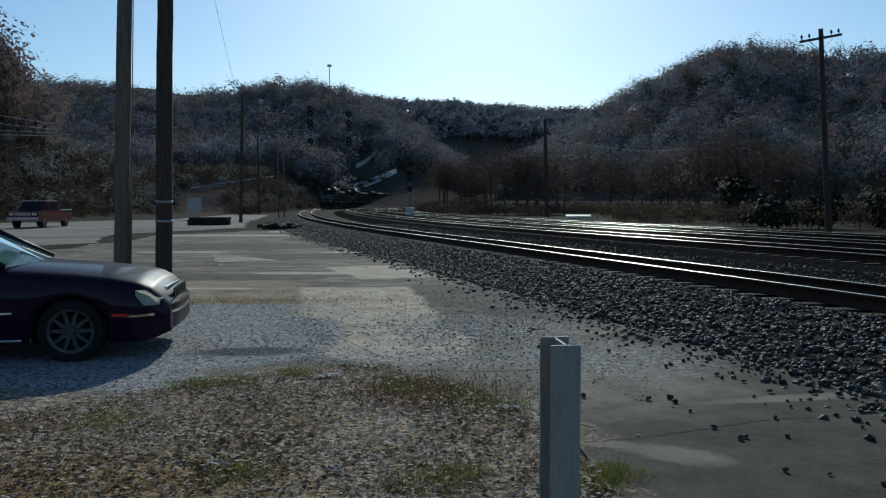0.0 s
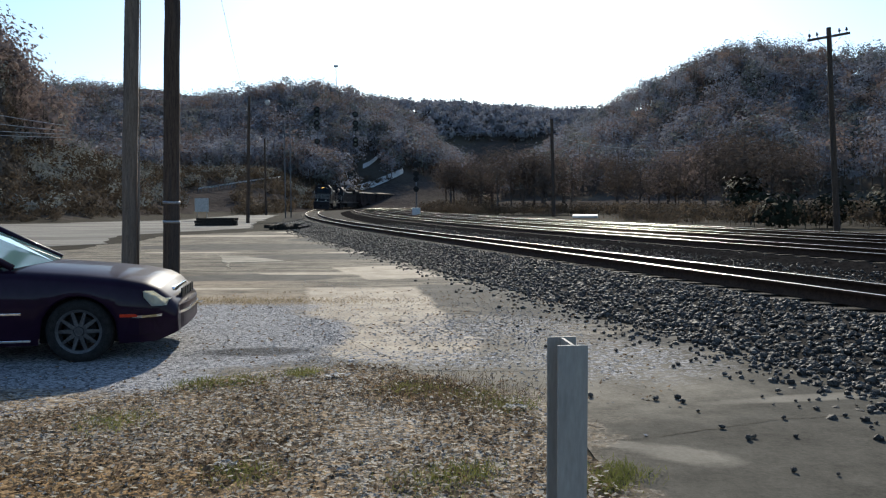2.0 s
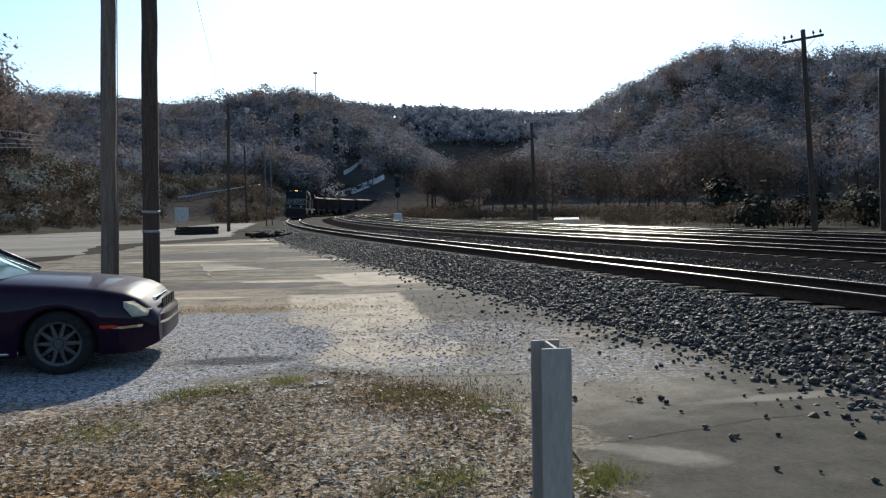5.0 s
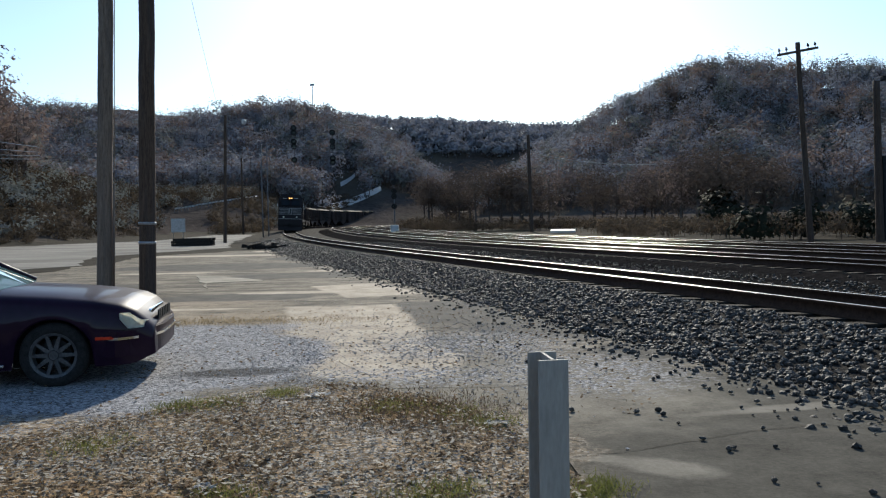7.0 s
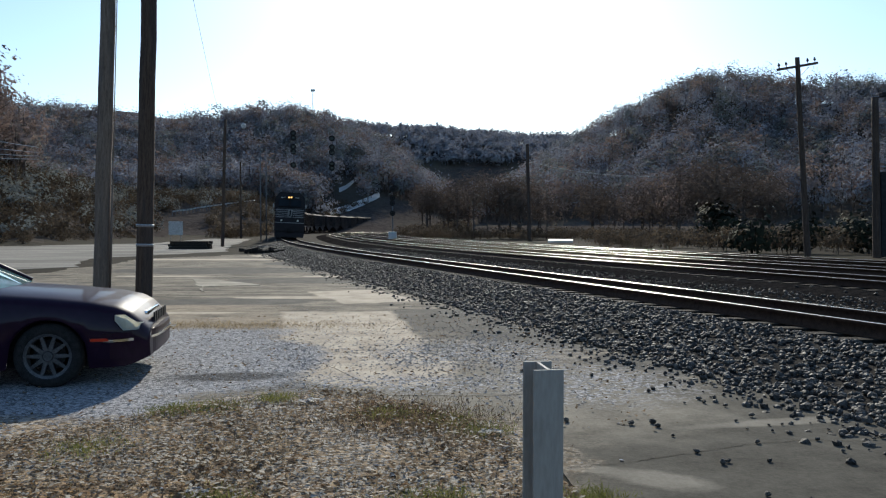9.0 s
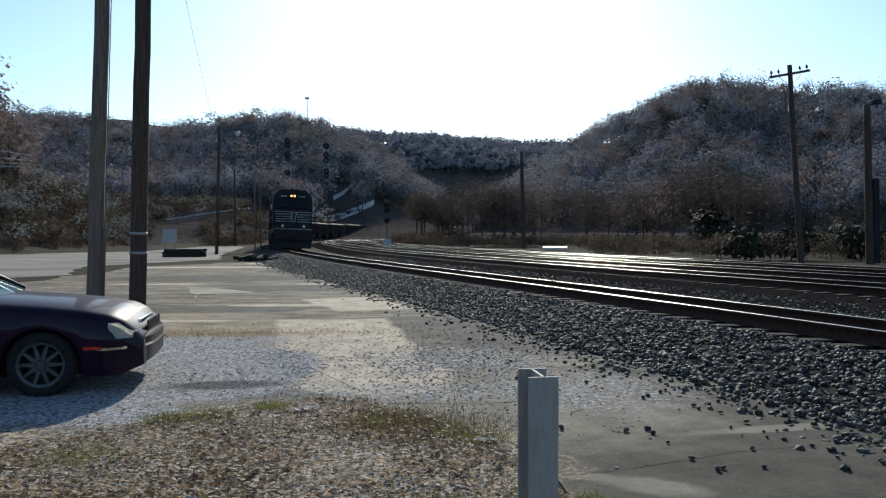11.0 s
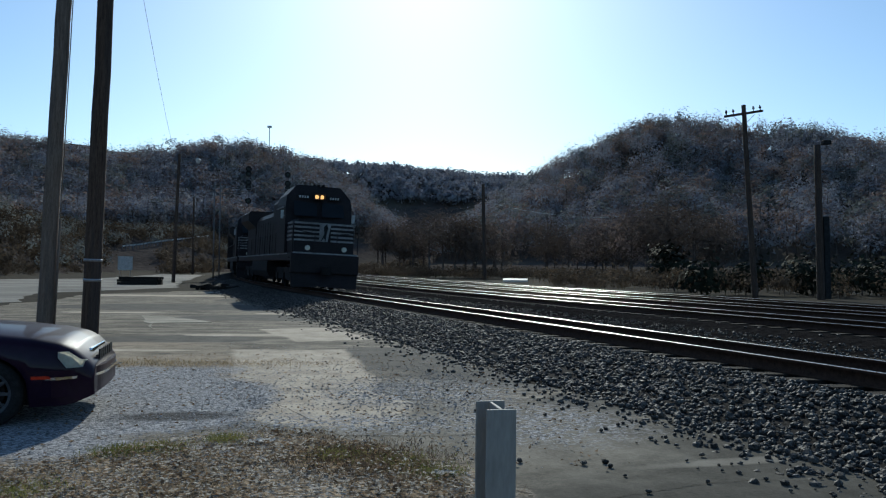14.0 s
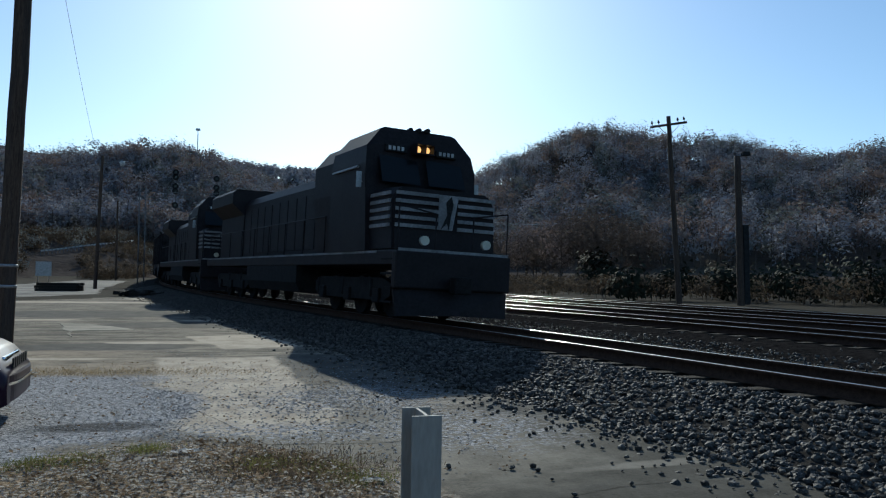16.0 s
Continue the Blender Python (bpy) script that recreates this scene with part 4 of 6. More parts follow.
def locomotive(lit):
    """A wide-cabbed six-axle diesel; its front looks along -y, its base is the rail top."""
    t = thing("locomotive", pose(0, 0, 0), "black diesel locomotive with white stripes on its nose" + (", headlamps lit" if lit else ", trailing"), "locomotive", "train")
    L = 22.3
    f = -L / 2
    # frame and walkway
    bm = bmesh.new()
    box(bm, -1.50, 1.50, f + 0.55, -f - 0.55, 1.28, 1.62, 0.03)
    part("underframe", bm, M_BLACK, t)
    for sx in (-1, 1):
        bm = bmesh.new()
        box(bm, sx * 1.5 - 0.006, sx * 1.5 + 0.006, f + 1.7, -f - 0.7, 1.56, 1.615)
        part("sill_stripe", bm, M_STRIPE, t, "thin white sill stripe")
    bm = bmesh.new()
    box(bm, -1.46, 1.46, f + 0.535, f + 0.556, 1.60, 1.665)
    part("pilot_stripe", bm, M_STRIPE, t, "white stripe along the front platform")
    # pilot with plough and steps
    bm = bmesh.new()
    box(bm, -1.52, 1.52, f + 0.5, f + 0.75, 0.75, 1.60, 0.04)
    part("pilot", bm, M_BLACK, t)
    bm = bmesh.new()
    prism(bm, [(-1.45, 0.12), (-1.5, 0.72), (0, 0.86), (1.5, 0.72), (1.45, 0.12), (0, 0.16)], "y", f + 0.62, f + 0.72)
    for v in bm.verts:
        if v.co.z < 0.3:
            v.co.y -= 0.22 * (1 - abs(v.co.x) / 2.6)
    part("snow_plough", bm, M_BLACK, t)
    for sx in (-1, 1):
        for k in range(4):
            bm = bmesh.new()
            box(bm, min(sx * 1.05, sx * 1.52), max(sx * 1.05, sx * 1.52), f + 0.72, f + 1.35, 0.40 + k * 0.33, 0.44 + k * 0.33)
            part("step", bm, M_UNDER, t)
        bm = bmesh.new()
        tube(bm, (sx * 1.45, f + 0.6, 1.62), (sx * 1.45, f + 0.6, 2.65), 0.02, 0.02, 6)
        tube(bm, (sx * 1.45, f + 0.6, 2.65), (sx * 0.5, f + 0.6, 2.5), 0.02, 0.02, 6)
        tube(bm, (sx * 0.5, f + 0.6, 2.5), (sx * 0.5, f + 0.6, 1.62), 0.02, 0.02, 6)
        part("grab_rail", bm, M_BLACK, t)
    coupler(t, f + 0.55, -1)
    coupler(t, -f - 0.55, 1)
    # nose
    bm = bmesh.new()
    prism(bm, [(-1.42, 1.62), (-1.42, 2.95), (-1.22, 3.22), (1.22, 3.22), (1.42, 2.95), (1.42, 1.62)], "y", f + 1.05, f + 3.0)
    for v in bm.verts:
        if v.co.y < f + 1.2:
            v.co.x *= 0.98
            if v.co.z > 2.8:
                v.co.y += 0.12
                v.co.z -= 0.08
    bmesh.ops.bevel(bm, geom=bm.edges[:], offset=0.05, segments=2, affect="EDGES")
    nose = part("nose", bm, M_BLACK, t)
    # white bars on the nose, broken by the plain emblem in the middle
    for k in range(5):
        z = 2.18 + k * 0.19
        for sx in (-1, 1):
            bm = bmesh.new()
            x0, x1 = (0.30, 1.33) if sx > 0 else (-1.35, -0.22)
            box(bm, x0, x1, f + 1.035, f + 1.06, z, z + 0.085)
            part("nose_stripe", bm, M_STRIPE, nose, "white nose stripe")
        for sx in (-1, 1):
            bm = bmesh.new()
            xs = (1.39, 1.44) if sx > 0 else (-1.44, -1.39)
            box(bm, min(xs), max(xs), f + 1.25, f + 2.4, z, z + 0.085)
            part("nose_stripe", bm, M_STRIPE, nose, "white nose stripe")
    bm = bmesh.new()
    prism(bm, [(-0.22, 2.18), (-0.22, 3.02), (0.30, 3.02), (0.16, 2.18)], "y", f + 1.03, f + 1.06)
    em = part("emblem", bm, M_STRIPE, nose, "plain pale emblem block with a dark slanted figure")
    bm = bmesh.new()
    prism(bm, [(-0.16, 2.18), (0.0, 2.55), (-0.04, 2.85), (0.10, 3.0), (0.16, 2.8), (0.10, 2.5), (0.06, 2.18), (0.0, 2.35)], "y", f + 1.018, f + 1.032)
    part("figure", bm, M_DARK, em, "dark slanted figure")
    # cab
    bm = bmesh.new()
    prism(bm, [(-1.54, 1.62), (-1.56, 3.85), (-1.5, 4.30), (-1.08, 4.80), (-0.96, 4.85), (0.96, 4.85), (1.08, 4.80), (1.5, 4.30), (1.56, 3.85), (1.54, 1.62)], "y", f + 2.35, f + 5.0)
    for v in bm.verts:
        if v.co.y < f + 2.5 and v.co.z > 3.6:
            v.co.y += 0.30 * (v.co.z - 3.2)
    cab = part("cab", bm, M_BLACK, t)
    for sx in (-1, 1):
        bm = bmesh.new()
        x0, x1 = (0.12, 1.18) if sx > 0 else (-1.18, -0.12)
        vs = [bm.verts.new(c) for c in ((x0, f + 2.32, 3.38), (x1, f + 2.32, 3.38), (x1 * 0.98, f + 2.60, 4.02), (x0, f + 2.60, 4.08))]
        g = bm.faces.new(vs)
        bmesh.ops.solidify(bm, geom=[g], thickness=0.02)
        part("windscreen", bm, M_GLASS, cab, "dark windscreen pane")
        for y0 in (f + 3.0, f + 3.95):
            bm = bmesh.new()
            box(bm, sx * 1.53 - 0.012, sx * 1.53 + 0.012, y0, y0 + 0.75, 3.05, 3.7, 0.01)
            part("side_window", bm, M_GLASS, cab, "dark side window")
        bm = bmesh.new()
        box(bm, min(sx * 1.53, sx * 1.62), max(sx * 1.53, sx * 1.62), f + 2.95, f + 4.8, 3.74, 3.79)
        part("window_awning", bm, M_STEEL, cab, "bright rain strip over the window")
        bm = bmesh.new()
        tube(bm, (sx * 1.53, f + 2.7, 3.35), (sx * 1.72, f + 2.66, 3.4), 0.015, 0.015, 6)
        box(bm, sx * 1.68 - 0.07, sx * 1.68 + 0.07, f + 2.62, f + 2.66, 3.2, 3.6, 0.01)
        part("mirror", bm, M_STEEL, cab)
        # number boards: plain pale bars
        bm = bmesh.new()
        box(bm, sx * 0.72 - 0.3, sx * 0.72 + 0.3, f + 2.60, f + 2.76, 4.20, 4.38, 0.01)
        nb = part("number_board", bm, M_DARK, cab)
        for k in range(4):
            bm = bmesh.new()
            box(bm, sx * 0.72 - 0.22 + k * 0.12, sx * 0.72 - 0.15 + k * 0.12, f + 2.59, f + 2.602, 4.24, 4.34)
            part("bar", bm, M_WHITE, nb)
    bm = bmesh.new()
    box(bm, -0.26, 0.26, f + 2.62, f + 2.8, 4.19, 4.45, 0.02)
    box(bm, -0.26, 0.26, f + 2.36, f + 2.64, 4.43, 4.46)
    box(bm, -0.26, 0.26, f + 2.36, f + 2.64, 4.18, 4.21)
    for hx in (-0.25, 0.0, 0.25):
        box(bm, hx - 0.014, hx + 0.014, f + 2.36, f + 2.64, 4.205, 4.435)
    hl = part("headlight_housing", bm, M_BLACK, cab)
    for sx in (-1, 1):
        bm = bmesh.new()
        tube(bm, (sx * 0.125, f + 2.585, 4.32), (sx * 0.125, f + 2.63, 4.32), 0.095, 0.095, 14)
        part("headlight", bm, M_LAMP if lit else M_LENS, hl, "lit amber headlamp" if lit else "")
        bm = bmesh.new()
        tube(bm, (sx * 0.82, f + 0.48, 1.86), (sx * 0.82, f + 0.60, 1.86), 0.11, 0.11, 14)
        part("ditch_light", bm, M_LENS, t, "round ditch lamp")
    # hood behind the cab, radiator, stacks
    bm = bmesh.new()
    prism(bm, [(-1.0, 1.62), (-1.0, 3.75), (-0.8, 4.05), (0.8, 4.05), (1.0, 3.75), (1.0, 1.62)], "y", f + 5.0, f + 17.0)
    hood = part("engine_hood", bm, M_BLACK, t)
    for k in range(10):
        for sx in (-1, 1):
            bm = bmesh.new()
            box(bm, sx * 1.0 - 0.02, sx * 1.0 + 0.02, f + 6.9 + k * 1.0, f + 7.75 + k * 1.0, 1.8, 3.55, 0.015)
            part("hood_door", bm, M_BLACK, hood)
    bm = bmesh.new()
    prism(bm, [(-1.35, 1.62), (-1.5, 3.2), (-1.5, 4.1), (-1.1, 4.6), (1.1, 4.6), (1.5, 4.1), (1.5, 3.2), (1.35, 1.62)], "y", f + 5.05, f + 6.6)
    part("blower_housing", bm, M_BLACK, t)
    bm = bmesh.new()
    prism(bm, [(-1.05, 1.62), (-1.05, 3.4), (-1.55, 3.85), (-1.55, 4.3), (-1.4, 4.45), (1.4, 4.45), (1.55, 4.3), (1.55, 3.85), (1.05, 3.4), (1.05, 1.62)], "y", f + 17.0, -f - 1.2)
    rad = part("radiator_housing", bm, M_BLACK, t)
    for k in range(3):
        bm = bmesh.new()
        tube(bm, (0, f + 17.8 + k * 1.1, 4.44), (0, f + 17.8 + k * 1.1, 4.52), 0.45, 0.42, 18)
        part("fan", bm, M_UNDER, rad)
    bm = bmesh.new()
    box(bm, -0.35, 0.35, f + 10.2, f + 11.2, 4.03, 4.22, 0.04)
    part("exhaust_stack", bm, M_UNDER, hood)
    bm = bmesh.new()
    for k in range(3):
        tube(bm, (-0.2 + 0.2 * k, f + 3.4, 4.87), (-0.2 + 0.2 * k, f + 2.9 - 0.1 * k, 4.87), 0.03, 0.07, 8)
    box(bm, -0.25, 0.25, f + 3.3, f + 3.5, 4.7, 4.87, 0.01)
    part("air_horn", bm, M_UNDER, cab)
    bm = bmesh.new()
    prism(bm, [(-1.35, 0.45), (-1.5, 0.75), (-1.5, 1.28), (1.5, 1.28), (1.5, 0.75), (1.35, 0.45)], "y", -3.2, 3.0)
    part("fuel_tank", bm, M_UNDER, t)
    for sx in (-1, 1):
        rails_along(t, sx * 1.46, f + 5.6, -f - 1.0, 1.62, 2.65, 9)
    wheels = bogie(t, f + 4.3, (-2.0, 0.0, 2.0)) + bogie(t, -f - 4.3, (-2.0, 0.0, 2.0))
    return t, wheels


def hopper_car():
    t = thing("hopper_car", pose(0, 0, 0), "dusty black ribbed steel coal hopper car", "freight car", "train")
    L = 15.2
    a = L / 2
    bm = bmesh.new()
    prof = [(-a + 0.5, 1.75), (-a + 0.5, 3.75), (a - 0.5, 3.75), (a - 0.5, 1.75), (a - 3.0, 0.55), (a - 4.2, 0.55), (0.9, 1.3), (-0.9, 1.3), (-a + 4.2, 0.55), (-a + 3.0, 0.55)]
    prism(bm, prof, "x", -1.5, 1.5)
    body = part("hopper_body", bm, M_HOPPER, t)
    for sx in (-1, 1):
        for k in range(12):
            y = -a + 0.9 + k * (L - 1.8) / 11
            bm = bmesh.new()
            box(bm, min(sx * 1.5, sx * 1.6), max(sx * 1.5, sx * 1.6), y - 0.06, y + 0.06, 1.5, 3.7)
            part("side_rib", bm, M_HOPPER, body)
        bm = bmesh.new()
        box(bm, min(sx * 1.48, sx * 1.62), max(sx * 1.48, sx * 1.62), -a + 0.4, a - 0.4, 3.68, 3.86, 0.02)
        part("top_rail", bm, M_HOPPER, body)
    bm = bmesh.new()
    box(bm, -0.3, 0.3, -a, a, 0.85, 1.15, 0.02)
    part("centre_sill", bm, M_UNDER, t)
    bm = bmesh.new()
    rnd = random.Random(4)
    n, k = 16, 5
    g = [[bm.verts.new((-1.45 + 2.9 * j / (k - 1), -a + 0.6 + (L - 1.2) * i / (n - 1), 3.75 + (0.42 if 0 < j < k - 1 and 0 < i < n - 1 else 0) * rnd.uniform(.5, 1.1))) for j in range(k)] for i in range(n)]
    for i in range(n - 1):
        for j in range(k - 1):
            bm.faces.new((g[i][j], g[i][j + 1], g[i + 1][j + 1], g[i + 1][j]))
    part("coal_load", bm, M_UNDER, t, "heaped coal load")
    coupler(t, -a + 0.1, -1)
    coupler(t, a - 0.1, 1)
    bogie(t, -a + 2.0, (-0.9, 0.9))
    bogie(t, a - 2.0, (-0.9, 0.9))
    return t


def front_s(t):
    """Arc length of the train's front: it slows a little as it comes on."""
    k = 16.0 - t
    return 8.9 * k + 0.073 * k * k - 1.5


def on_rails(s, half):
    x0, y0, _ = on_line(s - half)
    x1, y1, _ = on_line(s + half)
    h = math.degrees(math.atan2(-(x1 - x0), y1 - y0))
    return pose((x0 + x1) / 2, (y0 + y1) / 2, RAIL_TOP + MAIN_CANT / 2, 0, math.degrees(MAIN_CANT / 1.5), h)


engine, engine_wheels = locomotive(True)
engine2, _ = locomotive(False)
train += [(engine, 11.15, 6.8), (engine2, 11.15 + 22.6, 6.8)]
first_hopper = hopper_car()
s = 45.2
for k in range(13):
    h = first_hopper if k == 0 else copy_thing(first_hopper, pose(0, 0, 0))
    train.append((h, s + 7.6, 5.6))
    s += 15.5


# ---- dark plum sedan ----
def sedan():
    t = thing("sedan", pose(-3.84, 8.64, 0, 0, 0, 10), "dark plum sedan car with silver wheels parked on the gravel", "car")
    AX = (0.0, -2.75)

    def under(x):
        z = 0.2 if x > 0.75 else 0.19
        for a in AX:
            d = abs(x - a)
            if d < 0.37:
                z = max(z, 0.30 + math.sqrt(0.37 ** 2 - d * d))
        return z + max(0, x - 0.8) * 0.35

    xs_top = [-3.85, -3.8, -3.6, -3.0, -2.2, -1.2, -0.5, 0.0, 0.4, 0.66, 0.80, 0.89, 1.0]
    zs_top = [0.78, 0.92, 0.98, 1.0, 0.97, 0.955, 0.94, 0.90, 0.855, 0.805, 0.745, 0.67, 0.56]
    rows = []
    xs = np.concatenate([np.arange(-3.85, 0.8, 0.045), np.linspace(0.8, 1.0, 8)])
    for x in xs:
        zt = float(np.interp(x, xs_top, zs_top))
        w = 0.91
        if x > 0.3:
            w -= 0.20 * ((x - 0.3) / 0.7) ** 2.6
        if x < -3.2:
            w -= 0.14 * ((-3.2 - x) / 0.65) ** 2
        zb = min(under(x), zt - 0.12)
        zm = min(0.60, (zb + zt) / 2)
        zm = max(zm, zb + 0.02)
        half = [(w * 0.95, zb), (w, max(zb + 0.01, min(0.42, zm - 0.005))), (w, zm), (w * 0.985, zt - 0.10), (w * 0.945, zt - 0.045), (w * 0.86, zt - 0.012), (w * 0.5, zt + 0.018), (0, zt + 0.03)]
        rows.append([(x, -y, z) for y, z in half] + [(x, y, z) for y, z in half[-2::-1]])
    bm = bmesh.new()
    vs = [[bm.verts.new(c) for c in r] for r in rows]
    n = len(vs[0])
    for i in range(len(vs) - 1):
        for j in range(n - 1):
            f = bm.faces.new((vs[i][j], vs[i][j + 1], vs[i + 1][j + 1], vs[i + 1][j]))
            f.smooth = True
    bm.faces.new(vs[0])
    bm.faces.new(vs[-1][::-1])
    body = part("body", bm, M_PAINT, t)
    # greenhouse
    cx = [(-0.60, 0.955), (-1.42, 1.37), (-2.45, 1.40), (-3.2, 1.02)]
    w0, w1 = 0.80, 0.60

    def pane(name, pts, material, label=""):
        bm = bmesh.new()
        g = bm.faces.new([bm.verts.new(p) for p in pts])
        bmesh.ops.solidify(bm, geom=[g], thickness=0.012)
        return part(name, bm, material, t, label)
    a, b, c, d = cx
    pane("windscreen", [(a[0], -w0, a[1]), (a[0] + 0.12, 0, a[1] + 0.015), (a[0], w0, a[1]), (b[0], w1, b[1]), (b[0] + 0.04, 0, b[1] + 0.02), (b[0], -w1, b[1])], M_WIND, "windscreen coloured pale teal for the sky's reflection")
    pane("rear_window", [(d[0], -w0, d[1]), (d[0], w0, d[1]), (c[0], w1, c[1]), (c[0], -w1, c[1])], M_GLASS)
    for sy in (-1, 1):
        pane("side_window", [(a[0] - 0.22, sy * (w0 + .03), 1.0), (b[0] - 0.06, sy * (w1 + .05), 1.36), (-1.85, sy * (w1 + .05), 1.37), (-1.85, sy * (w0 + .03), 1.0)], M_GLASS)
        pane("side_window", [(-1.92, sy * (w0 + .03), 1.0), (-1.92, sy * (w1 + .05), 1.37), (c[0], sy * (w1 + .05), 1.36), (d[0] + 0.25, sy * (w0 + .03), 1.0)], M_GLASS)
        bm = bmesh.new()
        tube(bm, (a[0] - 0.02, sy * w0, 0.96), (b[0], sy * (w1 + .02), 1.40), 0.035, 0.03, 8)
        part("pillar", bm, M_PAINT, t)
        bm = bmesh.new()
        tube(bm, (-1.885, sy * (w0 + .03), 0.98), (-1.885, sy * (w1 + .05), 1.38), 0.04, 0.03, 8)
        part("pillar", bm, M_DARK, t)
        bm = bmesh.new()
        tube(bm, (d[0] + 0.1, sy * w0, 0.99), (c[0], sy * (w1 + .02), 1.41), 0.06, 0.05, 8)
        part("pillar", bm, M_PAINT, t)
        bm = bmesh.new()
        box(bm, -1.12, -0.94, min(sy * 0.9, sy * 1.06), max(sy * 0.9, sy * 1.06), 1.0, 1.13, 0.03)
        part("wing_mirror", bm, M_PAINT, t)
        # headlamp wrapped round the corner
        bm = bmesh.new()
        path = []
        for q in np.linspace(0.66, 0.88, 9):
            path.append((q, 0.91 - 0.20 * ((q - 0.3) / 0.7) ** 2.6 + 0.022))
        path += [(0.925, 0.68), (0.94, 0.58), (0.945, 0.47)]
        rows_ = []
        for i, (hx, hy) in enumerate(path):
            zt = float(np.interp(min(hx, 0.90), xs_top, zs_top))
            top, low = min(0.715, zt - 0.045), 0.555 + 0.10 * max(0, 1 - i / 3) * (i < 3)
            rows_.append([bm.verts.new((hx - 0.25 * max(0, z - 0.62) * (i > 4), sy * hy, z)) for z in np.linspace(low, top, 5)])
        for p_, q_ in zip(rows_, rows_[1:]):
            for j in range(4):
                bm.faces.new((p_[j], p_[j + 1], q_[j + 1], q_[j])).smooth = True
        bmesh.ops.solidify(bm, geom=bm.faces[:], thickness=-0.04)
        part("headlamp", bm, M_LENS, t, "headlamp lens coloured cream for its lit reflector")
        # chrome mouldings along the sides
        for x0, x1, z in ((-0.98, -0.52, 0.50), (-2.2, -1.04, 0.50), (-2.4, -0.44, 0.23)):
            bm = bmesh.new()
            box(bm, x0, x1, sy * 0.912 - 0.008, sy * 0.912 + 0.008, z, z + 0.022, 0.004)
            part("side_moulding", bm, M_CHROME, t, "thin chrome side strip")
        bm = bmesh.new()
        box(bm, 0.40, 0.60, min(sy * 0.85, sy * 0.915), max(sy * 0.85, sy * 0.915), 0.455, 0.485, 0.005)
        part("side_marker", bm, M_AMBER, t, "red side marker lamp")
    bm = bmesh.new()
    box(bm, b[0] - 1.0, b[0] + 0.03, -w1 - 0.06, w1 + 0.06, 1.375, 1.435, 0.028)
    part("roof", bm, M_PAINT, t)
    # bumper: curved bar with a bright rub strip
    for nm, z0, z1, grow, material, lab in (("bumper", 0.28, 0.445, 0.03, M_PAINT, ""), ("bumper_trim", 0.447, 0.472, 0.068, M_CHROME, "thin chrome bumper strip"), ("bumper_cap", 0.474, 0.535, 0.055, M_PAINT, "glossy plum upper bumper")):
        bm = bmesh.new()
        k = 22
        out, inn = [], []
        for i in range(k + 1):
            y = -0.93 + 1.86 * i / k
            x = 1.0 + grow - 0.42 * abs(y / 0.93) ** 4.5
            out.append((x, y))
            inn.append((x - 0.16, y * 0.95))
        ring = out + inn[::-1]
        lo, hi = [bm.verts.new((x, y, z0)) for x, y in ring], [bm.verts.new((x, y, z1)) for x, y in ring]
        m = len(ring)
        for i in range(m):
            j = (i + 1) % m
            bm.faces.new((lo[i], lo[j], hi[j], hi[i]))
        for i in range(k):
            bm.faces.new((hi[i], hi[i + 1], hi[m - 2 - i], hi[m - 1 - i]))
            bm.faces.new((lo[i + 1], lo[i], lo[m - 1 - i], lo[m - 2 - i]))
        part(nm, bm, material, t, lab)
    bm = bmesh.new()
    box(bm, 0.81, 0.92, -0.40, 0.40, 0.57, 0.70, 0.02)
    g = part("grille", bm, M_CHROME, t, "chrome-rimmed grille")
    for k in range(7):
        bm = bmesh.new()
        box(bm, 0.91, 0.926, -0.36 + k * 0.12 - 0.035, -0.36 + k * 0.12 + 0.035, 0.59, 0.685)
        part("slot", bm, M_DARK, g)
    bm = bmesh.new()
    tube(bm, (-0.8, -0.5, 1.0), (-0.87, 0.1, 1.06), 0.012, 0.01, 6)
    tube(bm, (-0.8, 0.2, 1.0), (-0.87, 0.65, 1.06), 0.012, 0.01, 6)
    part("wiper", bm, M_DARK, t)
    for ax in AX:
        bm = bmesh.new()
        box(bm, ax - 0.45, ax + 0.43, -0.64, 0.64, 0.17, 0.72, 0.02)
        part("wheel_well", bm, M_DARK, t)
        for sy in (-1, 1):
            w = part("wheel", tube(bmesh.new(), (ax, sy * 0.70, 0.32), (ax, sy * 0.80, 0.32), 0.15, 0.15, 16), M_DARK, t)
            bm = bmesh.new()
            prof = [(0.66, 0.22), (0.66, 0.29), (0.69, 0.32), (0.85, 0.32), (0.885, 0.295), (0.885, 0.225), (0.87, 0.215)]
            k = 36
            vv = [[bm.verts.new((ax + r * math.cos(2 * math.pi * i / k), sy * y, 0.32 + r * math.sin(2 * math.pi * i / k))) for y, r in prof] for i in range(k)]
            for i in range(k):
                for j in range(len(prof) - 1):
                    f = bm.faces.new((vv[i][j], vv[i][j + 1], vv[(i + 1) % k][j + 1], vv[(i + 1) % k][j]))
                    f.smooth = True
            part("tyre", bm, M_RUBBER, w)
            bm = bmesh.new()
            for i in range(k):
                a0, a1 = 2 * math.pi * i / k, 2 * math.pi * (i + 1) / k
                for (y0, r0), (y1, r1) in (((0.885, 0.222), (0.875, 0.195)), ((0.875, 0.195), (0.80, 0.185))):
                    bm.faces.new([bm.verts.new((ax + r * math.cos(q), sy * y, 0.32 + r * math.sin(q))) for y, r, q in ((y0, r0, a0), (y0, r0, a1), (y1, r1, a1), (y1, r1, a0))])
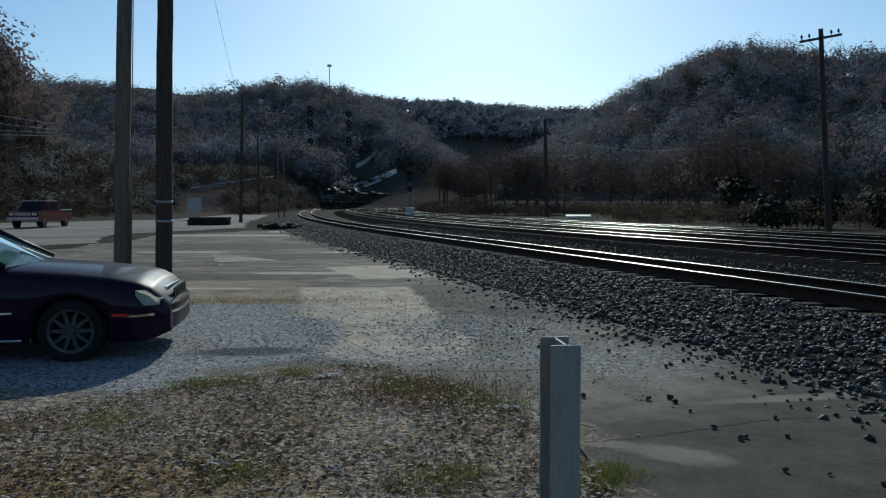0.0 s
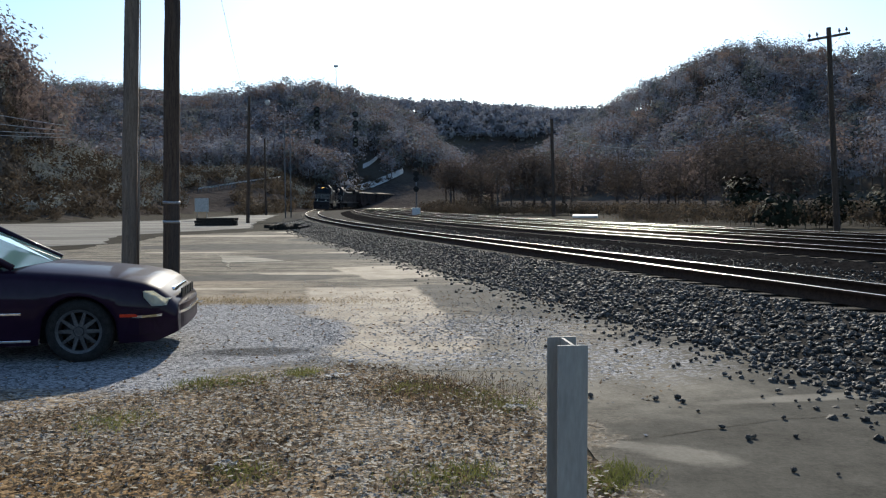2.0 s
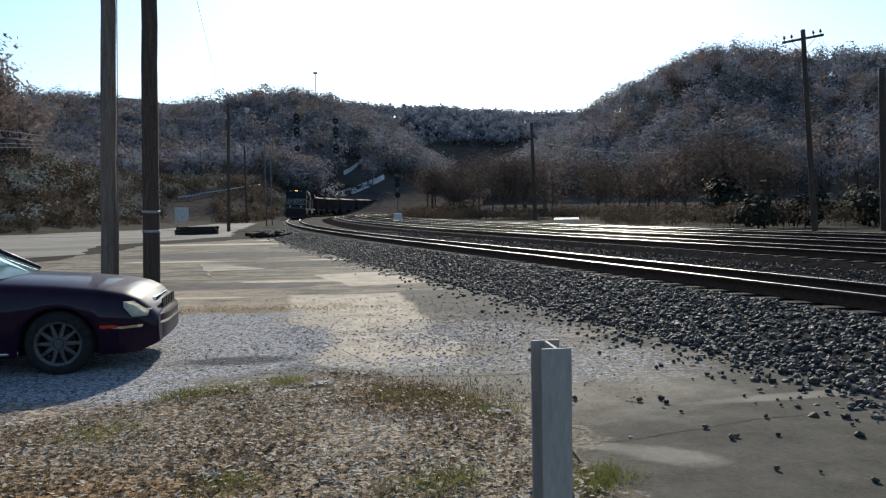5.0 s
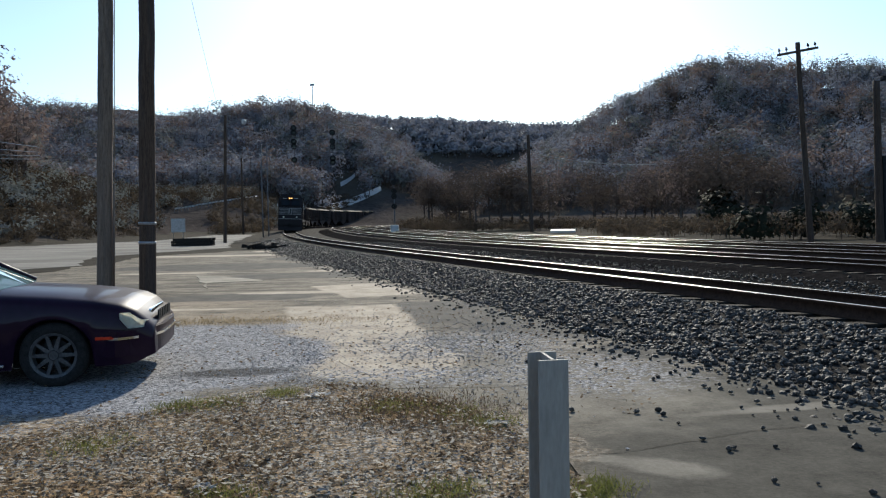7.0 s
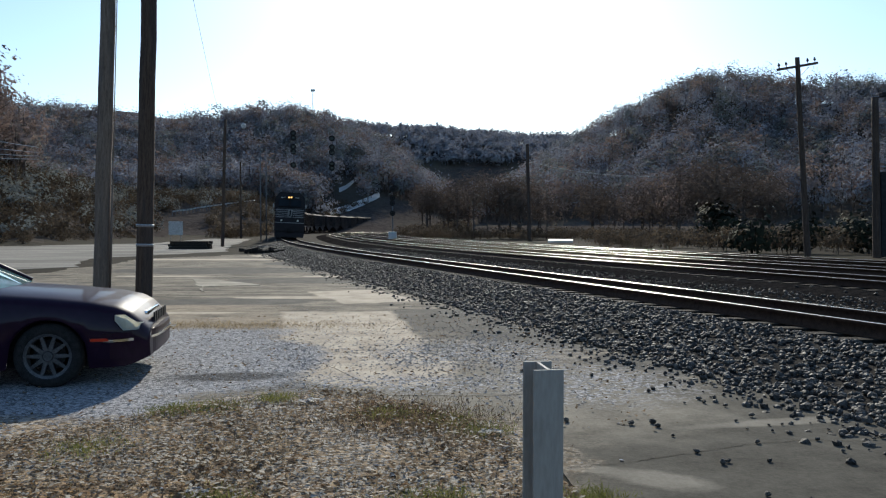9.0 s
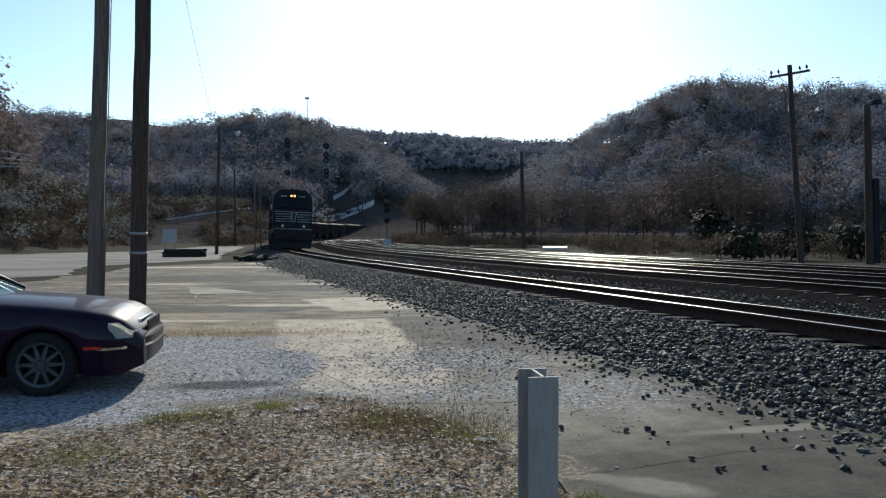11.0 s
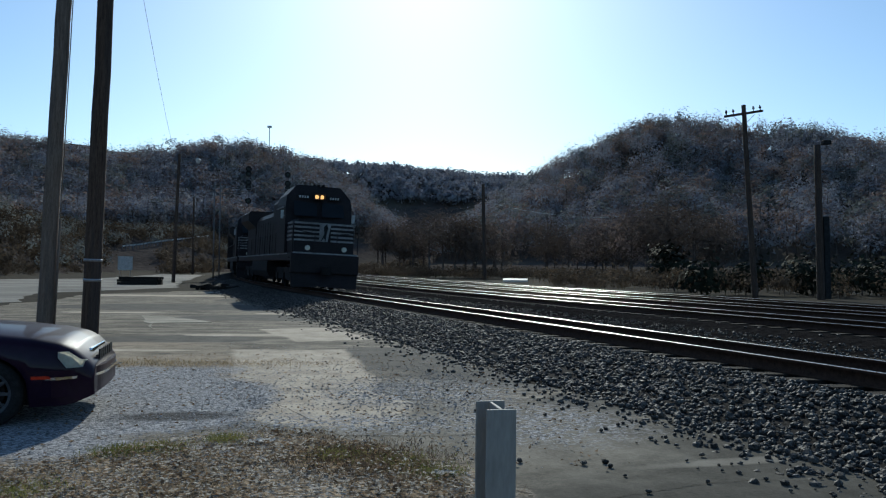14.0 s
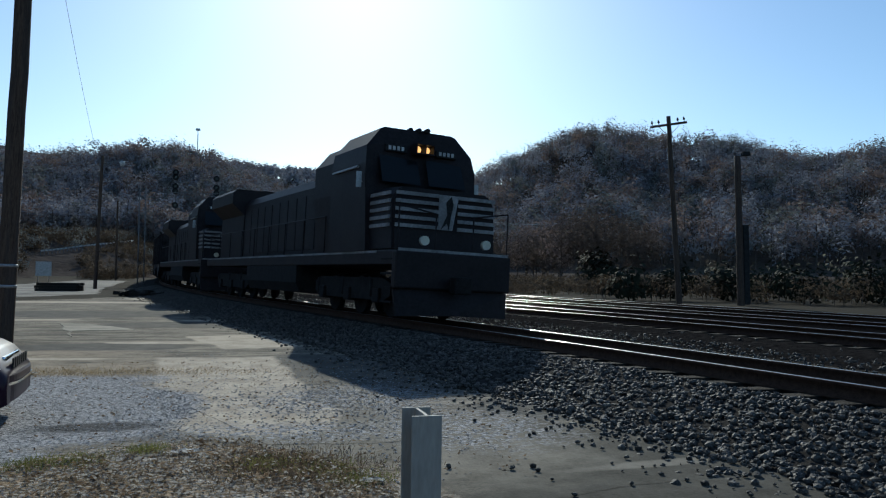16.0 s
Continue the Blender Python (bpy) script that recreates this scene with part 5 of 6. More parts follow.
            for i in range(10):
                q = 2 * math.pi * i / 10
                u, p = Vector((math.cos(q), 0, math.sin(q))), Vector((-math.sin(q), 0, math.cos(q)))
                c0 = Vector((ax, 0, 0.32))
                pts = [c0 + u * 0.05 + p * 0.022, c0 + u * 0.2 + p * 0.014, c0 + u * 0.2 - p * 0.014, c0 + u * 0.05 - p * 0.022]
                lo = [bm.verts.new((v.x, sy * 0.845, v.z)) for v in pts]
                hi = [bm.verts.new((v.x, sy * 0.87, v.z)) for v in pts]
                bm.faces.new(hi)
                for j in range(4):
                    bm.faces.new((lo[j], lo[(j + 1) % 4], hi[(j + 1) % 4], hi[j]))
            tube(bm, (ax, sy * 0.82, 0.32), (ax, sy * 0.88, 0.32), 0.06, 0.045, 14)
            part("rim", bm, M_ALLOY, w, "ten-spoke silver alloy rim")
    # short front overhang
    for o in t.children:
        for v in o.data.vertices:
            if v.co.x > 0.36 and not o.name.startswith("wheel.") and o.name != "wheel":
                v.co.x = 0.36 + (v.co.x - 0.36) * 0.88
    return t


sedan()


# ---- pickup on the road ----
def pickup():
    t = thing("pickup_truck", pose(0, 0, 0), "dark red pickup truck with chrome bumper driving along the road", "pickup truck")
    bm = bmesh.new()
    prism(bm, [(-2.5, 0.45), (-2.5, 1.05), (-1.55, 1.10), (0.0, 1.15), (2.75, 1.12), (2.75, 0.5), (2.1, 0.42), (-2.0, 0.42)], "x", -0.95, 0.95)
    bmesh.ops.bevel(bm, geom=bm.edges[:], offset=0.05, segments=2, affect="EDGES")
    part("body", bm, M_PICK, t)
    bm = bmesh.new()
    prism(bm, [(-1.5, 1.08), (-0.85, 1.72), (0.75, 1.76), (0.95, 1.08)], "x", -0.82, 0.82)
    bmesh.ops.bevel(bm, geom=bm.edges[:], offset=0.05, segments=2, affect="EDGES")
    cab = part("cab", bm, M_PICK, t)
    bm = bmesh.new()
    g = bm.faces.new([bm.verts.new(c) for c in ((-0.72, -1.46, 1.14), (0.72, -1.46, 1.14), (0.66, -0.93, 1.66), (-0.66, -0.93, 1.66))])
    bmesh.ops.solidify(bm, geom=[g], thickness=0.02)
    part("windscreen", bm, M_GLASS, cab)
    for sx in (-1, 1):
        bm = bmesh.new()
        prism(bm, [(-1.2, 1.16), (-0.8, 1.62), (0.6, 1.66), (0.7, 1.16)], "x", sx * 0.825 - 0.012, sx * 0.825 + 0.012)
        part("side_window", bm, M_GLASS, cab)
        bm = bmesh.new()
        box(bm, sx * 0.72 - 0.14, sx * 0.72 + 0.14, -2.53, -2.47, 0.82, 1.0, 0.02)
        part("headlamp", bm, M_LENS, t)
        bm = bmesh.new()
        box(bm, min(sx * 0.83, sx * 0.97), max(sx * 0.83, sx * 0.97), 1.0, 2.72, 1.12, 1.2, 0.02)
        part("bed_rail", bm, M_WHITE, t, "pale bed rail")
        for y in (-1.6, 1.75):
            bm = bmesh.new()
            tube(bm, (sx * 0.70, 0, 0), (sx * 0.94, 0, 0), 0.37, 0.36, 22)
            w = part("wheel", bm, M_RUBBER, t, m=pose(0, y, 0.37))
            bm = bmesh.new()
            tube(bm, (sx * 0.93, 0, 0), (sx * 0.955, 0, 0), 0.2, 0.17, 16)
            part("hubcap", bm, M_ALLOY, w)
    bm = bmesh.new()
    box(bm, -0.95, 0.95, -2.62, -2.48, 0.48, 0.7, 0.04)
    part("bumper", bm, M_CHROME, t)
    bm = bmesh.new()
    box(bm, -0.52, 0.52, -2.53, -2.48, 0.78, 1.0, 0.02)
    part("grille", bm, M_CHROME, t)
    # white sheet laid on the red roof stands in for sky sheen
    bm = bmesh.new()
    box(bm, -0.78, 0.78, -0.9, 0.7, 1.745, 1.785, 0.015)
    part("roof_sheen", bm, M_WHITE, cab, "white sheet on the roof for the sky's sheen")
    return t


truck = pickup()


# ---- heaps and small things about the yard ----
def tie_stack(x, y, h, n, layers, label, seed):
    t = thing("sleeper_stack", pose(x, y, 0, 0, 0, h), label, "timber stack", "old sleepers")
    rnd = random.Random(seed)
    for l in range(layers):
        for k in range(n - (l > 0)):
            bm = bmesh.new()
            o = rnd.uniform(-.2, .2)
            box(bm, -1.35 + o, 1.35 + o, k * 0.27 - n * 0.135, k * 0.27 - n * 0.135 + 0.23, l * 0.19 + 0.02, l * 0.19 + 0.2, 0.012)
            part("sleeper", bm, M_TIE, t, m=pose(0, 0, 0, 0, 0, rnd.uniform(-2, 2)))
    return t


tie_stack(-17.05, 58, 3, 4, 3, "low stack of dark old railway sleepers", 1)
heap = thing("timber_heap", pose(-10.2, 48.3, 0), "jumbled heap of broken dark sleepers", "timber heap")
rh = random.Random(12)
for k in range(16):
    bm = bmesh.new()
    L = rh.uniform(0.4, 1.2)
    box(bm, -L / 2, L / 2, -0.11, 0.11, -0.09, 0.09, 0.015)
    part("timber", bm, M_TIE, heap, m=pose(rh.uniform(-1.2, 1.2), rh.uniform(-.35, .35), rh.uniform(0.09, 0.30), rh.uniform(-8, 8), rh.uniform(-14, 14), rh.uniform(0, 180)))
board = thing("sign_board", pose(-23.8, 76, 0, 0, 0, 10), "plain grey back of a road sign board on posts", "sign")
bm = bmesh.new()
box(bm, -0.65, 0.65, -0.02, 0.02, 0.85, 2.15, 0.01)
part("panel", bm, M_STEEL, board)
for sx in (-0.45, 0.45):
    bm = bmesh.new()
    tube(bm, (sx, 0.05, -0.1), (sx, 0.05, 2.1), 0.035, 0.035, 8)
    part("leg", bm, M_STEEL, board)
slabw = thing("concrete_block", pose(14.4, 84, 0.0, 0, 0, -12), "low pale concrete block lying beyond the tracks", "concrete block")
bm = bmesh.new()
prism(bm, [(-0.7, 0.0), (-0.7, 0.2), (0.5, 0.36), (0.7, 0.34), (0.7, 0.0)], "x", -1.3, 1.3)
part("block", bm, M_WHITE, slabw)
aerial = thing("radio_mast", pose(-52.5, 372, float(land(np.float64(-52.5), np.float64(372))) - 0.5), "thin radio mast on the wooded hilltop", "radio mast")
bm = bmesh.new()
tube(bm, (0, 0, 0), (0, 0, 22), 0.25, 0.18, 6)
part("mast", bm, M_STEEL, aerial)
bm = bmesh.new()
box(bm, -1.0, 1.0, -0.3, 0.3, 21.2, 22.2, 0.05)
part("antenna", bm, M_STEEL, aerial)


# pale road colour stands in for the sun's glint off it
M_PALE = mat("sun_glint_road", (0.45, 0.44, 0.42), (0.62, 0.61, 0.58), 0.3, 0.6, 0.1)


# ---- road climbing the hill beyond the curve, and the guard rail on the bank ----
def hill_road(name, ends, wide, label):
    bm = bmesh.new()
    prev = None
    (a0, e0), (a1, e1) = ends
    for i in range(25):
        u = i / 24
        x, y, z = ground_along(a0 + (a1 - a0) * u, e0 + (e1 - e0) * u ** 1.4)
        d = Vector((x, y, 0)).normalized() * wide
        lo, hi = (x - d.x, y - d.y), (x + d.x, y + d.y)
        cur = [bm.verts.new((*q, float(land(np.float64(q[0]), np.float64(q[1]))) + 0.3)) for q in (lo, hi)]
        if prev:
            bm.faces.new((prev[0], cur[0], cur[1], prev[1]))
        prev = cur
    return tagged(part(name, bm, M_PALE), label, "road", kind="structure")


hill_road("hill_road", ((-6.9, 1.0), (-3.3, 2.3)), 4.0, "road climbing the hillside, coloured pale for sun glint")
hill_road("hill_road", ((-6.2, 2.6), (-4.8, 3.6)), 2.5, "upper bend of the pale hillside road")
rail = thing("guard_rail", pose(0, 0, 0), "pale galvanised guard rail along the bank road", "guard rail")
prev = None
for i in range(26):
    u = i / 25
    cur = Vector(ground_along(-17.6 + 5.6 * u, 0.8 + 0.9 * u, 78.0)) + Vector((0, 0, 0.15))
    bm = bmesh.new()
    box(bm, -0.06, 0.06, -0.06, 0.06, -0.8, 0.7)
    part("post", bm, M_GREYSTEEL, rail, m=pose(*cur))
    if prev is not None:
        bm = bmesh.new()
        d = (cur - prev).normalized()
        n = d.cross(Vector((0, 0, 1))) * 0.04
        vs = [[bm.verts.new(p + n * s_ + Vector((0, 0, z_))) for s_, z_ in ((1, 0.45), (-1, 0.52), (1, 0.59), (-1, 0.66), (1, 0.73))] for p in (prev, cur)]
        for j in range(4):
            bm.faces.new((vs[0][j], vs[0][j + 1], vs[1][j + 1], vs[1][j]))
        part("beam", bm, M_WHITE, rail)
    prev = cur
# ---- loose stones, pebbles, grass and leaves ----
def stone_arrays(rnd):
    """A small broken stone: twelve corners pushed about."""
    g = (1 + 5 ** 0.5) / 2
    v = np.array([(-1, g, 0), (1, g, 0), (-1, -g, 0), (1, -g, 0), (0, -1, g), (0, 1, g), (0, -1, -g), (0, 1, -g), (g, 0, -1), (g, 0, 1), (-g, 0, -1), (-g, 0, 1)]) / 1.9
    f = np.array([(0, 11, 5), (0, 5, 1), (0, 1, 7), (0, 7, 10), (0, 10, 11), (1, 5, 9), (5, 11, 4), (11, 10, 2), (10, 7, 6), (7, 1, 8),
                  (3, 9, 4), (3, 4, 2), (3, 2, 6), (3, 6, 8), (3, 8, 9), (4, 9, 5), (2, 4, 11), (6, 2, 10), (8, 6, 7), (9, 8, 1)])
    v = v * np.array([rnd.uniform(.7, 1.3), rnd.uniform(.7, 1.2), rnd.uniform(.5, .85)]) * np.array([[rnd.uniform(.75, 1.2)] for _ in range(12)])
    return v, f


rs = random.Random(61)
STONES = [stone_arrays(rs) for _ in range(9)]
PEBBLES = []
for _ in range(7):
    v_ = np.array([(1, 0, 0), (0, 1, 0), (-1, 0, 0), (0, -1, 0), (0.2, 0.1, 0.8), (0, 0, -0.8)]) * np.array([[rs.uniform(.7, 1.2)] for _ in range(6)])
    PEBBLES.append((v_, np.array([(0, 1, 4), (1, 2, 4), (2, 3, 4), (3, 0, 4), (1, 0, 5), (2, 1, 5), (3, 2, 5), (0, 3, 5)])))


def strew(name, spots, material, label, category, seed, parent=None, flat=1.0):
    """Many stones joined: spots are (x, y, z, size)."""
    rng = np.random.default_rng(seed)
    kinds = PEBBLES if category == "gravel" else STONES
    V, F = [], []
    n = 0
    for x, y, z, d in spots:
        v, f = kinds[int(rng.integers(len(kinds)))]
        a, b = rng.uniform(0, 6.28), rng.uniform(-0.6, 0.6)
        R = np.array([[math.cos(a), -math.sin(a), 0], [math.sin(a), math.cos(a), 0], [0, 0, 1]]) @ np.array([[1, 0, 0], [0, math.cos(b), -math.sin(b)], [0, math.sin(b), math.cos(b)]])
        V.append(v @ R.T * (d / 2, d / 2, d / 2 * flat) + (x, y, z))
        F.append(f + n)
        n += len(v)
    ob = bulk(name, np.concatenate(V), np.concatenate(F), material, parent)
    ob.data.polygons.foreach_set("use_smooth", [False] * len(ob.data.polygons))
    return tagged(ob, label, category, kind="stuff")


def bed_height(a):
    return float(np.interp(a, [-3.5, -3.0, -1.75, -1.4, -1.1, 1.4, 1.8, 3.6, 4.2], [-0.0, 0.03, 0.235, 0.285, 0.25, 0.22, 0.2, 0.02, -0.05]))


spots = []
for _ in range(31000):
    s = -20 + 70 * rs.random() ** 1.5
    a = rs.uniform(-3.3, -1.25) if rs.random() < 0.91 else -3.2 - abs(rs.gauss(0, 0.4))
    x, y, h = on_line(s, a)
    spots.append((x, y, bed_height(a) + rs.uniform(-0.005, 0.03), rs.uniform(0.035, 0.10)))
for _ in range(6500):
    s, a = -22 + 60 * rs.random() ** 1.4, rs.uniform(1.0, 5.0)
    x, y, h = on_line(s, a)
    spots.append((x, y, max(bed_height(a) if a < 4 else 0.1, 0.1) + rs.uniform(0, 0.03), rs.uniform(0.04, 0.09)))
for _ in range(2500):
    s, a = -22 + 60 * rs.random(), rs.uniform(-1.2, 1.2)
    x, y, h = on_line(s, a)
    spots.append((x, y, bed_height(a) - 0.02 + rs.uniform(0, 0.03), rs.uniform(0.04, 0.07)))
for _ in range(1500):
    s, a = -30 + 70 * rs.random(), rs.uniform(5.0, 17.0)
    x, y, h = on_line(s, a)
    spots.append((x, y, 0.2 + rs.uniform(0, 0.03), rs.uniform(0.05, 0.1)))
strew("ballast_stones", spots, M_STONE, "dark crushed railway stone, sharp-edged and loose", "ballast", 71)

# ballast stones rolled onto the concrete, thinning out away from the track
loose = thing("loose_stones", pose(0, 0, 0), "scattered dark ballast stones lying on the concrete", "stones")
loose["kind"] = "structure"
stone_me = []
for v, f in STONES:
    me = bpy.data.meshes.new("stone")
    me.from_pydata((v * 0.5).tolist(), [], f.tolist())
    me.materials.append(M_STONE)
    stone_me.append(me)
k = 0
while k < 290:
    x, y = rs.uniform(0.6, 4.3), rs.uniform(2.6, 13)
    edge = float(np.interp(y, [2, 5.3, 7, 9, 11, 13], [4.4, 3.4, 3.1, 2.6, 2.1, 1.6]))
    if rs.random() > math.exp(-max(0, edge - x) / 0.75) or x > edge + 0.5:
        continue
    d = rs.uniform(0.025, 0.07)
    m = pose(x, y, 0.016 + d * 0.25, 0, 0, rs.uniform(0, 360)) @ Matrix.Diagonal((d, d, d, 1))
    piece("stone", rs.choice(stone_me), loose, m)
    k += 1

# small gravel on the lot, the pad and the verge
spots = []
for _ in range(9000):
    x, y = (rs.uniform(-5.0, -1.2), 5.8 + 7 * rs.random() ** 1.5) if rs.random() < 0.75 else (rs.gauss(-1.5, 0.5), rs.gauss(9.5, 1.6))
    spots.append((x, y, 0.012, rs.uniform(0.012, 0.034)))
for _ in range(2600):
    x, y = rs.gauss(0.25, 0.75), rs.gauss(9.6, 1.5)
    spots.append((x, y, 0.02, rs.uniform(0.012, 0.045)))
for _ in range(900):
    x, y = rs.uniform(-3, 2.4), rs.uniform(7.5, 16)
    spots.append((x, y, 0.02, rs.uniform(0.012, 0.04)))
M_PEBW = mat("weathered_pebbles", (0.11, 0.10, 0.086), (0.40, 0.37, 0.325), 9, 0.85, 0.3, per=0.7)
M_PEB = mat("pale_pebbles", (0.17, 0.17, 0.175), (0.46, 0.455, 0.46), 9, 0.85, 0.3, per=0.6)
strew("gravel", spots, M_PEB, "loose grey gravel scattered over the lot", "gravel", 72, flat=0.4)


def in_verge(x, y):
    e = float(np.interp(x, [-12, -3.2, -2.5, -1.5, -1.05, -0.5, 0.06, 0.45, 0.66, 0.88], [5.8, 5.7, 6.4, 7.3, 7.6, 7.45, 6.75, 6.15, 5.6, 4.6]))
    return y < e + 0.05 and x < 0.9


spots = []
while len(spots) < 8000:
    x, y = rs.uniform(-4.2, 0.9), 2.7 + 5 * rs.random()
    if in_verge(x, y):
        spots.append((x, y, 0.026, rs.uniform(0.01, 0.03)))
strew("gravel", spots, M_PEBW, "pale gravel mixed into the grass verge", "gravel", 73, flat=0.5)

M_BLADE = mat("straw_blades", (0.11, 0.086, 0.05), (0.46, 0.36, 0.215), 2.5, 0.9, 0, per=0.6, trans=0.4)
M_DEAD = mat("withered_blades", (0.05, 0.036, 0.024), (0.20, 0.145, 0.095), 2.5, 0.9, 0, per=0.5, trans=0.3)
M_BLADE_G = mat("green_blades", (0.10, 0.115, 0.03), (0.29, 0.28, 0.09), 0.7, 0.9, 0, per=0.4, trans=0.4)
M_LEAF = mat("fallen_leaves", (0.10, 0.062, 0.036), (0.36, 0.25, 0.145), 1.0, 0.85, 0, per=0.5, trans=0.3)


def blades(name, n, place, material, label, seed, lo=0.02, hi=0.07):
    rnd = random.Random(seed)
    V, F = [], []
    for _ in range(n):
        x, y = place(rnd)
        a, h = rnd.uniform(0, 6.28), rnd.uniform(lo, hi)
        w = 0.003
        lx, ly = rnd.gauss(0, 0.6) * h, rnd.gauss(0, 0.6) * h
        b = len(V)
        V += [(x - w * math.cos(a), y - w * math.sin(a), 0.02), (x + w * math.cos(a), y + w * math.sin(a), 0.02), (x + lx, y + ly, 0.022 + h)]
        F.append((b, b + 1, b + 2))
    return tagged(bulk(name, V, F, material), label, "grass", kind="stuff")


def verge_spot(rnd):
    while True:
        x, y = rnd.uniform(-4.2, 0.9), 2.7 + 5 * rnd.random()
        if in_verge(x, y) and noise.noise(Vector((x * 1.1, y * 1.1, 3))) > rnd.uniform(-0.5, 0.45):
            return x, y


TUFTS = [(-1.85, 6.85, .14), (-2.15, 6.75, .12), (-1.35, 7.2, .1), (0.2, 6.35, .16), (0.45, 6.0, .12), (-0.1, 4.35, .14), (0.1, 4.5, .1), (0.98, 4.5, .09), (0.85, 4.3, .08), (-1.2, 4.5, .12), (-2.4, 5.6, .15), (-0.3, 6.6, .15)]


def tuft_spot(rnd):
    c = rnd.choice(TUFTS)
    return rnd.gauss(c[0], c[2]), rnd.gauss(c[1], c[2])


blades("dry_grass", 9000, verge_spot, M_BLADE, "short dry straw-coloured grass on the verge", 81, 0.012, 0.05)
blades("dry_grass", 3200, lambda q: (q.gauss(-0.1, 0.4), q.gauss(6.5, 0.35)), M_DEAD, "withered brown weeds at the corner of the verge", 84, 0.012, 0.055)
blades("green_grass", 6500, tuft_spot, M_BLADE_G, "sparse green grass tufts along the verge", 82, 0.012, 0.05)
blades("dry_grass", 2500, lambda q: (q.gauss(-3.4, 1.4), q.gauss(12.6, 0.25)), M_BLADE, "thin dry grass along the gravel's edge", 83)

V, F = [], []
rl = random.Random(90)
for _ in range(7500):
    x, y = verge_spot(rl) if rl.random() < 0.85 else (rl.uniform(-4, 2), rl.uniform(6, 14))
    a, d = rl.uniform(0, 6.28), rl.uniform(0.008, 0.030)
    c, s_ = math.cos(a) * d, math.sin(a) * d
    b = len(V)
    z = 0.03
    V += [(x - c, y - s_, z), (x + s_ * .6, y - c * .6, z + rl.uniform(0, .02)), (x + c, y + s_, z + rl.uniform(-.003, .02)), (x - s_ * .6, y + c * .6, z + rl.uniform(0, .02))]
    F += [(b, b + 1, b + 2), (b, b + 2, b + 3)]
tagged(bulk("fallen_leaves", V, F, M_LEAF), "dry brown fallen leaves strewn over the verge", "leaves", kind="stuff")


M_PALELEAF = mat("bleached_leaves", (0.32, 0.28, 0.21), (0.62, 0.56, 0.45), 2.0, 0.8, 0, per=0.35, trans=0.25)
V, F = [], []
for _ in range(3000):
    x, y = verge_spot(rl)
    a, d = rl.uniform(0, 6.28), rl.uniform(0.008, 0.026)
    c, s_ = math.cos(a) * d, math.sin(a) * d
    b = len(V)
    V += [(x - c, y - s_, 0.045), (x + s_ * .6, y - c * .6, 0.05), (x + c, y + s_, 0.055), (x - s_ * .6, y + c * .6, 0.05)]
    F += [(b, b + 1, b + 2), (b, b + 2, b + 3)]
tagged(bulk("fallen_leaves", V, F, M_PALELEAF), "bleached pale leaf scraps lying in the dry grass", "leaves", kind="stuff")


# crumpled litter in the grass
def litter(x, y, w, seed):
    rnd = random.Random(seed)
    bm = bmesh.new()
    n = 6
    g = [[bm.verts.new(((i / n - 0.5) * w + rnd.uniform(-.02, .02), (j / n - 0.5) * w * 0.6 + rnd.uniform(-.015, .015), 0.01 + rnd.random() * 0.022)) for j in range(n)] for i in range(n)]
    for i in range(n - 1):
        for j in range(n - 1):
            if rnd.random() > 0.12:
                bm.faces.new((g[i][j], g[i + 1][j], g[i + 1][j + 1], g[i][j + 1]))
    bmesh.ops.solidify(bm, geom=bm.faces[:], thickness=0.003)
    t = part("paper_scrap", bm, M_WHITE, m=pose(x, y, 0.02, 0, 0, rnd.uniform(-20, 20)))
    return tagged(t, "crumpled scrap of white paper in the grass", "litter", "litter")


